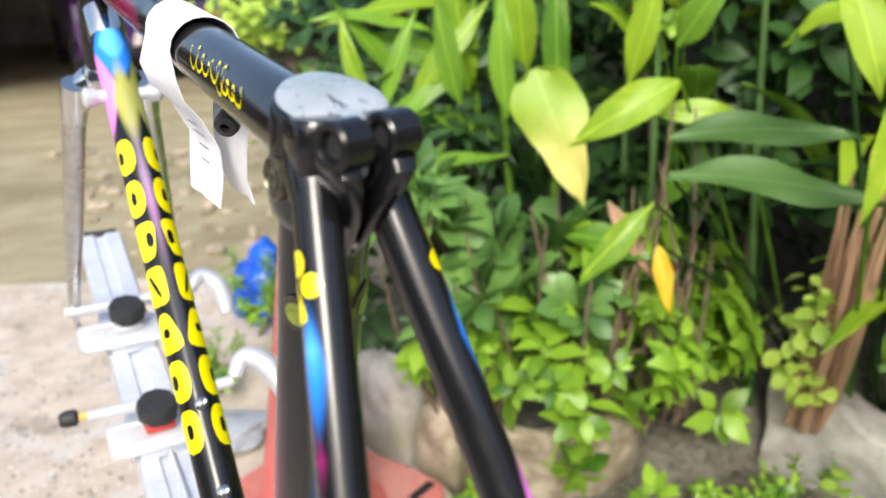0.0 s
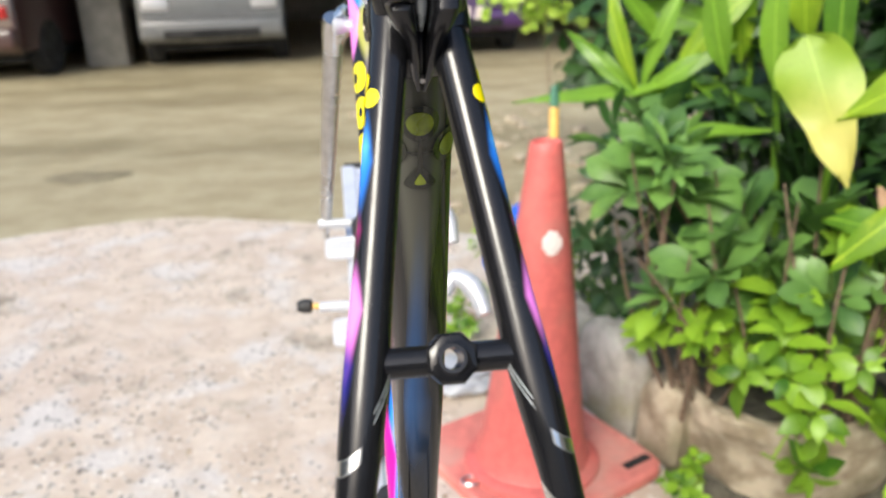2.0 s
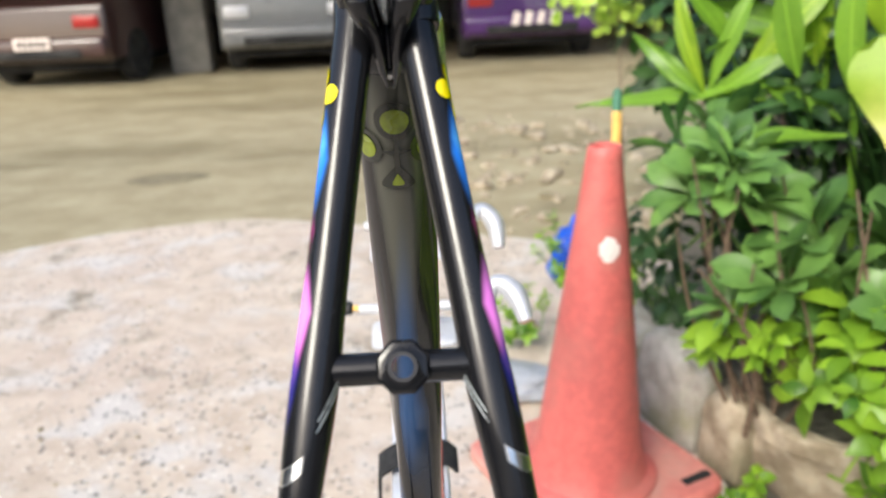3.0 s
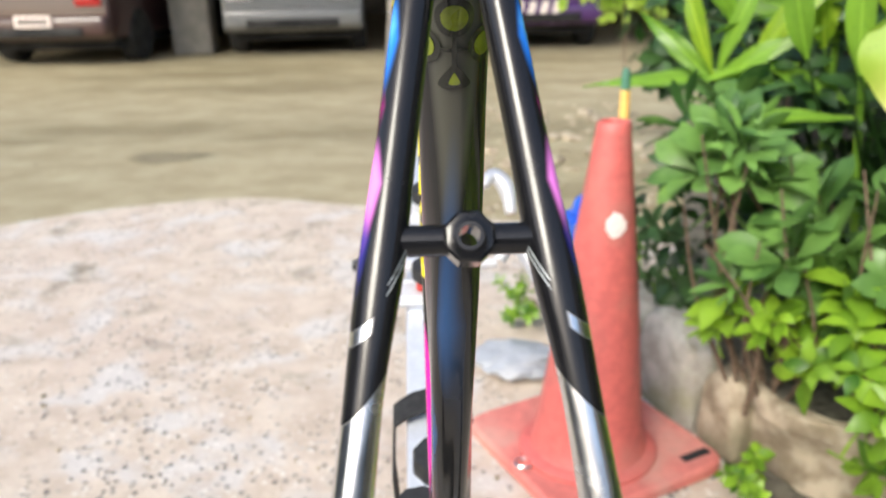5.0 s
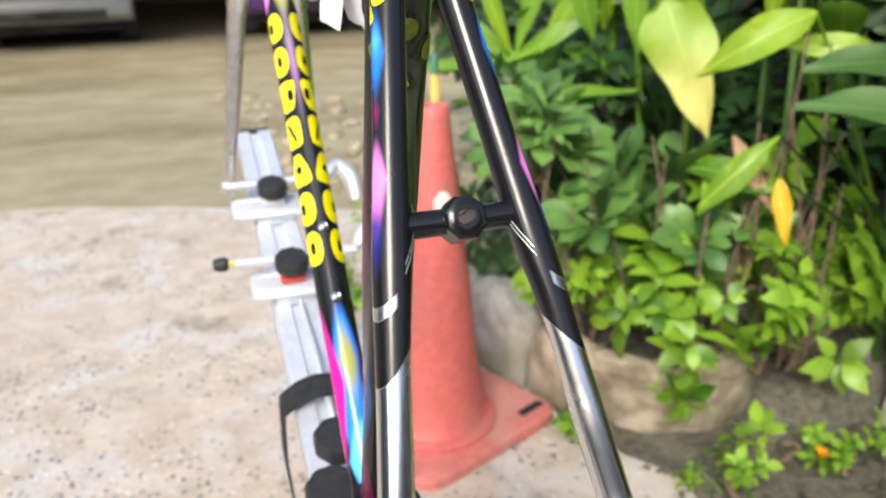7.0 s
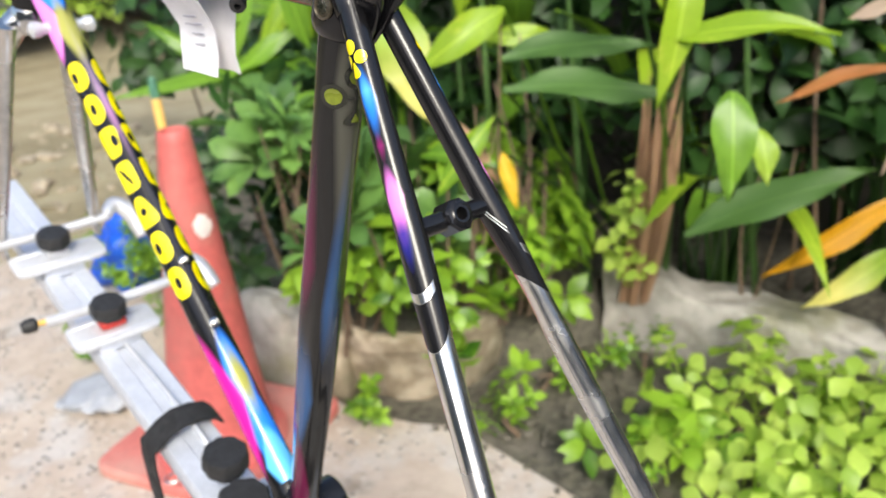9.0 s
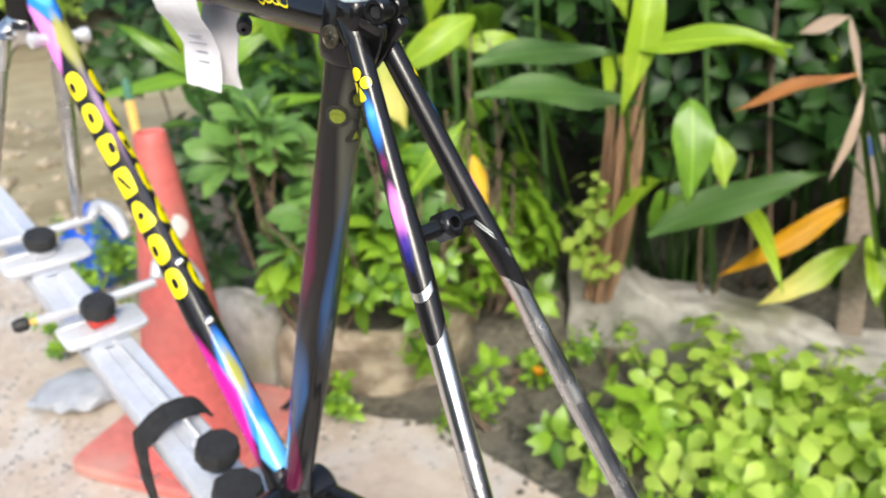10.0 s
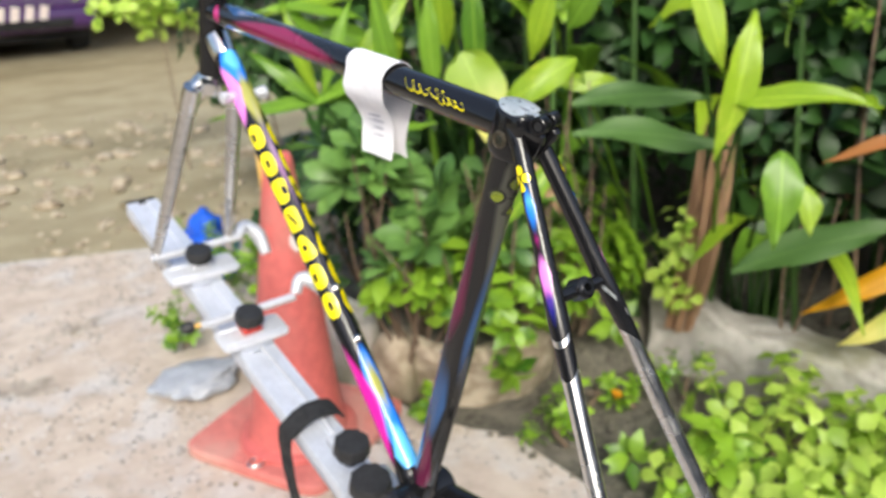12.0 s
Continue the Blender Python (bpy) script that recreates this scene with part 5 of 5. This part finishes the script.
def blades(name, base, leaves, label, category, stems=True):
    """A plant of large blades: each leaf is (base, tip, width, bow, fold, material[, face])."""
    root = thing(name, base, label, category)
    for one in leaves:
        b, t, width, bow, fold, material = one[:6]
        widest = one[7] if len(one) > 7 else rng.uniform(0.42, 0.56)
        face = one[6] if len(one) > 6 else EYEWARD
        bm = blade(bmesh.new(), (Vector(t) - Vector(b)).length, width, bow, fold, None, 18, widest, 0.15, 0.0, rng.uniform(-0.05, 0.05), 0.16, rng.uniform(0, 9))
        leaf = part("leaf", bm, material, root, "", leaf_pose(b, t, face))
        if stems:
            foot = Vector((b[0] + rng.uniform(0.22, 0.36) if b[1] > 0.95 else max(b[0] + 0.2, 1.60), b[1] + rng.uniform(0.14, 0.30), base[2] - 0.04))
            if b[1] < 0.6 and base[0] < 1.3:
                foot = Vector((1.72, b[1] + rng.uniform(-0.04, 0.04), 0.10)) if b[1] < 0.34 else Vector((1.60, b[1] + rng.uniform(0.32, 0.45), 0.10))
            mid = foot * 0.45 + Vector(b) * 0.55 + (foot - Vector(b)).normalized() * 0.02 + Vector((0.02, 0.02, 0.03))
            part("stalk", swept(bmesh.new(), [foot, mid, b], [0.006, 0.005, 0.0028], 7), leaf_shaded if rng.random() < 0.6 else leaf_blade, root)
    return root


UPF = Vector((-0.35, -0.4, 0.85))
blades("ginger_plant", (1.02, 1.30, 0.15), [
    ((0.790, 1.105, 0.945), (0.850, 1.002, 0.692), 0.132, 0.10, 0.10, leaf_yellow, EYEWARD, 0.30),
    ((0.840, 1.560, 0.765), (0.400, 1.720, 0.735), 0.060, 0.10, 0.25, leaf_blade, UPF),
    ((0.860, 1.300, 0.735), (0.560, 1.330, 0.705), 0.050, 0.10, 0.25, leaf_blade, UPF),
    ((0.925, 0.905, 0.710), (0.785, 0.955, 0.560), 0.054, 0.18, 0.15, leaf_bright),
    ((0.890, 0.850, 0.650), (0.885, 0.812, 0.530), 0.034, 0.05, 0.2, leaf_amber),
    ((0.985, 0.925, 0.925), (0.818, 1.030, 0.806), 0.075, 0.22, 0.2, leaf_bright),
    ((1.120, 0.900, 0.850), (0.995, 1.020, 0.853), 0.055, 0.20, 0.2, leaf_bright),
    ((0.840, 1.060, 0.620), (0.940, 0.900, 0.600), 0.070, 0.15, 0.15, leaf_blade, UPF),
], "clump of broad ginger-like blades, some yellowing", "ginger plant")
blades("ginger_plant", (0.80, 1.72, 0.12), [
    ((0.680, 1.600, 0.780), (0.600, 1.640, 1.04), 0.044, 0.16, 0.25, leaf_bright),
    ((0.690, 1.600, 0.780), (0.780, 1.560, 1.05), 0.046, 0.16, 0.25, leaf_blade),
    ((0.680, 1.600, 0.770), (0.540, 1.720, 0.93), 0.046, 0.22, 0.25, leaf_blade),
    ((0.700, 1.600, 0.770), (0.880, 1.500, 0.90), 0.048, 0.22, 0.2, leaf_blade),
    ((0.750, 1.580, 0.800), (0.950, 1.500, 1.06), 0.065, 0.15, 0.2, leaf_bright),
], "tuft of arching bright green strap leaves", "ginger plant")
blades("ginger_plant", (1.25, 1.55, 0.12), [
    ((1.000, 1.650, 1.035), (0.594, 1.738, 1.005), 0.095, 0.14, 0.2, leaf_bright, UPF),
    ((0.915, 1.646, 0.905), (0.706, 1.728, 0.975), 0.070, 0.15, 0.2, leaf_blade),
    ((1.800, 1.208, 1.030), (1.415, 1.280, 0.960), 0.075, 0.16, 0.2, leaf_bright, UPF),
    ((1.325, 1.393, 1.120), (1.300, 1.353, 0.985), 0.060, 0.10, 0.2, leaf_amber),
    ((1.368, 1.359, 1.100), (1.258, 1.389, 1.020), 0.045, 0.10, 0.2, leaf_gold),
    ((1.193, 1.465, 1.125), (1.272, 1.360, 0.965), 0.050, 0.12, 0.2, leaf_blade),
    ((1.121, 1.575, 1.155), (1.161, 1.480, 0.970), 0.060, 0.12, 0.2, leaf_bright),
    ((0.645, 1.615, 0.766), (0.846, 1.526, 0.812), 0.060, 0.15, 0.2, leaf_blade, UPF),
    ((0.928, 1.451, 0.733), (0.772, 1.561, 0.801), 0.065, 0.15, 0.2, leaf_blade, UPF),
    ((1.300, 1.250, 1.020), (1.200, 1.300, 1.200), 0.070, 0.10, 0.2, leaf_bright),
], "tall clump of arching bright leaves with a yellow one", "ginger plant")
blades("ginger_plant", (1.08, 1.48, 0.12), [
    ((0.857, 1.300, 0.817), (0.828, 1.290, 1.090), 0.055, 0.12, 0.25, leaf_blade),
    ((0.959, 1.250, 0.830), (0.928, 1.230, 1.130), 0.060, 0.12, 0.25, leaf_blade),
    ((0.798, 1.400, 0.839), (0.730, 1.390, 1.085), 0.060, 0.14, 0.25, leaf_blade),
    ((1.107, 1.200, 0.880), (1.125, 1.130, 1.120), 0.065, 0.14, 0.25, leaf_bright),
    ((0.760, 1.656, 0.860), (0.600, 1.670, 1.055), 0.060, 0.14, 0.20, leaf_blade, UPF),
    ((0.920, 1.570, 0.842), (0.868, 1.552, 1.150), 0.090, 0.12, 0.20, leaf_bright),
    ((0.985, 1.417, 0.893), (0.935, 1.393, 1.190), 0.080, 0.12, 0.20, leaf_bright),
    ((1.233, 1.218, 0.918), (1.060, 1.290, 1.050), 0.085, 0.18, 0.20, leaf_bright, UPF),
    ((0.860, 1.628, 0.975), (0.560, 1.690, 1.020), 0.060, 0.16, 0.20, leaf_blade, UPF),
    ((1.329, 0.990, 0.965), (1.390, 0.820, 1.050), 0.075, 0.16, 0.20, leaf_bright, UPF),
    ((1.181, 1.137, 0.960), (1.215, 1.030, 1.120), 0.070, 0.14, 0.20, leaf_blade),
], "dense stand of bright yellow-green strap leaves", "ginger plant")
canes = thing("green_canes", (1.10, 1.48, 0.10), "upright pale green canes of the blade plants", "canes")
for x, y, top in ((0.983, 1.472, 1.15), (1.096, 1.442, 1.16), (1.417, 1.194, 1.12), (0.941, 1.551, 1.13), (1.25, 1.36, 1.2), (1.34, 1.02, 1.1), (1.16, 1.16, 1.05), (1.47, 0.80, 1.1), (1.50, 0.62, 1.0)):
    dx, dy = rng.uniform(-0.05, 0.05), rng.uniform(-0.03, 0.06)
    part("cane", swept(bmesh.new(), [(x - dx, y - dy, 0.10), (x, y, 0.5 * top), (x + dx * 0.6, y + dy, top)], [0.010, 0.009, 0.006], 8), leaf_blade if x < 1.1 else leaf_deep, canes)
blades("ginger_plant", (1.20, 0.62, 0.14), [
    ((0.915, 0.488, 0.893), (1.040, 0.255, 0.905), 0.066, 0.14, 0.25, leaf_bright, UPF),
    ((0.960, 0.470, 1.060), (0.897, 0.472, 0.785), 0.060, 0.10, 0.35, leaf_bright),
    ((0.958, 0.383, 0.815), (0.916, 0.348, 0.640), 0.078, 0.08, 0.12, leaf_blade, EYEWARD, 0.38),
    ((1.010, 0.358, 0.745), (0.994, 0.322, 0.655), 0.045, 0.08, 0.12, leaf_yellow),
    ((1.160, 0.187, 0.845), (1.070, 0.362, 0.772), 0.034, 0.12, 0.3, leaf_orange, UPF),
    ((1.200, 0.600, 0.430), (1.420, 0.300, 0.570), 0.100, 0.15, 0.15, leaf_deep, UPF),
    ((0.880, 0.830, 0.785), (1.090, 0.575, 0.762), 0.090, 0.10, 0.15, leaf_deep, UPF),
    ((0.950, 0.900, 0.830), (1.200, 0.700, 0.835), 0.085, 0.12, 0.15, leaf_deep, UPF),
    ((1.000, 0.650, 1.150), (1.020, 0.560, 0.930), 0.060, 0.12, 0.2, leaf_bright),
], "clump of large glossy blades with one orange dead leaf", "ginger plant")
blades("ginger_plant", (1.70, 0.18, 0.14), [
    ((1.640, 0.300, 0.480), (1.425, 0.520, 0.262), 0.064, 0.10, 0.25, leaf_gold),
    ((1.560, 0.270, 0.380), (1.400, 0.410, 0.230), 0.070, 0.12, 0.2, leaf_yellow),
    ((1.580, 0.250, 0.400), (1.500, 0.180, 0.270), 0.060, 0.12, 0.2, leaf_bright),
    ((1.700, 0.120, 0.480), (1.640, 0.060, 0.440), 0.050, 0.10, 0.2, leaf_gold),
    ((1.600, 0.100, 0.550), (1.420, -0.050, 0.350), 0.070, 0.15, 0.2, leaf_bright),
    ((1.640, 0.020, 0.900), (1.660, 0.000, 1.250), 0.090, 0.10, 0.2, leaf_shaded),
    ((1.500, -0.100, 0.700), (1.380, -0.150, 0.950), 0.080, 0.10, 0.2, leaf_blade),
], "clump of blades with golden dead leaves hanging over the kerb", "ginger plant")


def dry_bundle(base, top, count, spread, label):
    root = thing("dry_stems", base, label, "dead leaves")
    for i in range(count):
        o = Vector((rng.uniform(-spread, spread), rng.uniform(-spread, spread), 0))
        b, t = Vector(base) + o, Vector(top) + o * 0.6 + Vector((0, 0, rng.uniform(-0.12, 0.04)))
        bm = blade(bmesh.new(), (t - b).length, rng.uniform(0.012, 0.032), rng.uniform(-0.12, 0.12), 0.9, None, 10, 0.4, 0.4, rng.uniform(-0.1, 0.1), rng.uniform(-0.08, 0.08))
        part("dead_blade", bm, leaf_dry, root, "", leaf_pose(b, t, EYEWARD + o * 6))
    return root


dry_bundle((1.365, 0.845, 0.12), (1.345, 0.75, 0.76), 17, 0.030, "bundle of dry brown stems standing in the bed")
blades("dead_leaf", (1.25, 0.10, 0.14), [((1.075, 0.185, 0.950), (1.040, 0.250, 0.925), 0.024, 0.15, 0.3, leaf_straw), ((1.075, 0.185, 0.950), (1.085, 0.150, 0.840), 0.014, -0.1, 0.4, leaf_straw),
                                         ((1.085, 0.150, 0.845), (1.030, 0.165, 0.690), 0.018, 0.15, 0.4, leaf_straw)], "pale curled dead leaf on its stalk", "dead leaf")
blades("dead_leaf", (0.98, 1.10, 0.15), [((0.905, 1.010, 0.690), (0.930, 0.900, 0.560), 0.034, 0.2, 0.4, leaf_dry)], "dry brown leaf hanging among the blades", "dead leaf")
for at, seed in (((0.60, 1.26, 0.715), 3), ((1.02, 0.78, 0.07), 8)):
    bm = bmesh.new()
    for i in range(9):
        blade(bm, 0.022, 0.014, 0.1, 0.1, Matrix.Rotation(i * 0.7, 4, "Z") @ Matrix.Rotation(radians(35 + (i % 3) * 12), 4, "X"), 4, 0.6)
    solo("orange_flower", bm, leaf_gold, "small orange flower head on a weed", "flower", Matrix.Translation(at) @ Matrix.Rotation(radians(25), 4, "X"))



def clump(base, count, height, reach, label, mats, seed):
    """Arching strap blades that rise from one foot."""
    r = random.Random(seed)
    root = thing("ginger_plant", base, label, "ginger plant", "blade clumps along the bed")
    for i in range(count):
        a = r.uniform(0, 6.28)
        lean = Vector((math.cos(a) * reach, math.sin(a) * reach, 0)) * r.uniform(0.3, 1.0)
        foot = Vector(base) + Vector((math.cos(a), math.sin(a), 0)) * r.uniform(0, 0.06)
        neck = foot + lean * 0.35 + Vector((0, 0, height * r.uniform(0.35, 0.95)))
        end = neck + lean * 1.1 + Vector((0, 0, height * r.uniform(-0.05, 0.35)))
        part("stalk", swept(bmesh.new(), [foot, (foot + neck) / 2 + lean * -0.06, neck], [0.008, 0.006, 0.004], 6), leaf_shaded if r.random() < 0.7 else leaf_deep, root)
        bm = blade(bmesh.new(), (end - neck).length * 1.15, r.uniform(0.05, 0.095), 0.10, 0.22, None, 14, 0.48, 0.15, r.uniform(0.1, 0.55), r.uniform(-0.12, 0.12), 0.14, r.uniform(0, 9))
        part("leaf", bm, r.choice(mats), root, "", leaf_pose(neck, end, (0.1, 0.1, 1) if abs((end - neck).normalized().z) < 0.9 else EYEWARD))
    return root


GREENS = [leaf_shaded, leaf_shaded, leaf_blade, leaf_blade, leaf_bright]
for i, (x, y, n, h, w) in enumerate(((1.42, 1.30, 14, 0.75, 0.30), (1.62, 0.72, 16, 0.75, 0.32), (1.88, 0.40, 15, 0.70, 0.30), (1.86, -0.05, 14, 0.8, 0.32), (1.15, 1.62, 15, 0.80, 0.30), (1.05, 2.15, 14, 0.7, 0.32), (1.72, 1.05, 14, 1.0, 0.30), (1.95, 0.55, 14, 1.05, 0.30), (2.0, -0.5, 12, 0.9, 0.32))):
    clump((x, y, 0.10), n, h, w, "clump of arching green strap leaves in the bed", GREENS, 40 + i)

# wooden stake behind the kerb
stake = thing("wooden_stake", (1.585, 0.255, 0.05), "weathered grey wooden stake with a blue paint mark", "stake")
sm_ = frame_of((1.585, 0.255, 0.05), (1.615, 0.292, 0.63), (0.35, -0.93, 0))
bm = box(bmesh.new(), (0.058, 0.030, 0.58), Matrix.Translation((0, 0, 0.29)), 0.004)
part("board", bm, old_wood, stake, "", sm_)
part("mark", box(bmesh.new(), (0.024, 0.032, 0.045), Matrix.Translation((0.004, 0, 0.555)), 0.002), blue_mark, stake, "blue paint mark", sm_)

# bare twigs and stems in the gaps of the shrubs
for base, top, n, spread, seed in (((0.72, 1.22, 0.15), (0.64, 1.14, 0.68), 13, 0.12, 5), ((0.93, 1.08, 0.16), (0.88, 1.00, 0.66), 13, 0.12, 6), ((1.15, 1.02, 0.15), (1.08, 0.95, 0.62), 8, 0.10, 7), ((1.02, 1.02, 0.15), (0.96, 0.94, 0.90), 3, 0.05, 9), ((1.52, 0.62, 0.12), (1.48, 0.56, 0.60), 2, 0.08, 10)):
    r_ = random.Random(seed)
    twigs = thing("bare_twigs", base, "bare brown twigs inside the shrubs", "twigs", "twigs in the bed")
    for i in range(n):
        o = Vector((r_.uniform(-spread, spread), r_.uniform(-spread, spread) * 0.6, r_.uniform(-0.12, 0.06)))
        b0, t0 = Vector(base) + o * 0.5, Vector(top) + o * 1.3
        b0.z = base[2] - 0.02
        mid = (b0 + t0) / 2 + Vector((r_.uniform(-0.05, 0.05), r_.uniform(-0.05, 0.05), r_.uniform(-0.03, 0.05)))
        part("twig", swept(bmesh.new(), [b0, mid, t0], [0.006, 0.004, 0.002], 6), bark, twigs)

# pale rubble along the far edge of the slab, and a damp hollow in the yard
bm = bmesh.new()
for i in range(300):
    x, y = rng.uniform(0.1, 1.6), rng.uniform(2.9, 6.0)
    s = rng.uniform(0.008, 0.022) if i % 5 else rng.uniform(0.025, 0.055)
    if y < slab_front(x) + 0.08:
        continue
    made = bmesh.ops.create_icosphere(bm, subdivisions=2, radius=s, matrix=Matrix.Translation((x, y, -0.028 + s * 0.25)) @ Matrix.Rotation(rng.uniform(0, 3), 4, "Z") @ Matrix.Diagonal((1.4, 1, 0.55, 1)))
    for v in made["verts"]:
        v.co += Vector((noise.noise(v.co * 30), noise.noise(v.co * 30 + Vector((5, 0, 0))), noise.noise(v.co * 30 + Vector((0, 5, 0))))) * s * 0.35
solo("rubble", bm, planter_stone, "pale broken stones lying on the dirt", "rubble", None, "stuff")
damp = plain("damp_dirt", (0.20, 0.17, 0.105), 0.7, 0, 0.3, 12, 0.4, 0.01, dirt=(0.27, 0.23, 0.15))
bm = bmesh.new()
ring = [bm.verts.new(((0.24 + 0.09 * noise.noise((math.cos(a) * 2, math.sin(a) * 2, 3))) * math.cos(a), (0.13 + 0.07 * noise.noise((math.cos(a) * 2, math.sin(a) * 2, 8))) * math.sin(a), 0)) for a in np.linspace(0, 2 * math.pi, 40, endpoint=False)]
bm.faces.new(ring)
bmesh.ops.triangulate(bm, faces=bm.faces[:])
solo("damp_hollow", bm, damp, "shallow damp hollow in the dirt", "ground", Matrix.Translation((-1.50, 4.44, -0.023)), "structure", smooth=False)

# grit and small stones on the slab and the yard
bm = bmesh.new()
for i in range(360):
    x, y = (rng.uniform(-2.0, 0.5), rng.uniform(0.2, 3.0)) if i % 2 else (rng.uniform(-3, 2), rng.uniform(3.5, 6))
    z = 0.0 if i % 2 else -0.028
    s = rng.uniform(0.003, 0.008) * (1 if i % 2 else 1.2)
    bmesh.ops.create_icosphere(bm, subdivisions=1, radius=s, matrix=Matrix.Translation((x, y, z + s * 0.3)) @ Matrix.Diagonal((1, 1.3, 0.6, 1)))
solo("loose_grit", bm, planter_stone, "loose grit and small stones on the ground", "gravel", None, "stuff")

# crumbs of soil and bits of leaf along the broken edge of the slab
bm = bmesh.new()
for i in range(260):
    x, y = rng.uniform(0.72, 1.35), rng.uniform(-0.1, 0.98)
    s = rng.uniform(0.004, 0.013)
    bmesh.ops.create_icosphere(bm, subdivisions=1, radius=s, matrix=Matrix.Translation((x, y, 0.002 + s * 0.3)) @ Matrix.Rotation(rng.uniform(0, 3), 4, "Z") @ Matrix.Diagonal((1.3, 0.9, 0.7, 1)))
solo("soil_crumbs", bm, soil_mat, "crumbs of dark soil along the slab edge", "soil", None, "stuff")
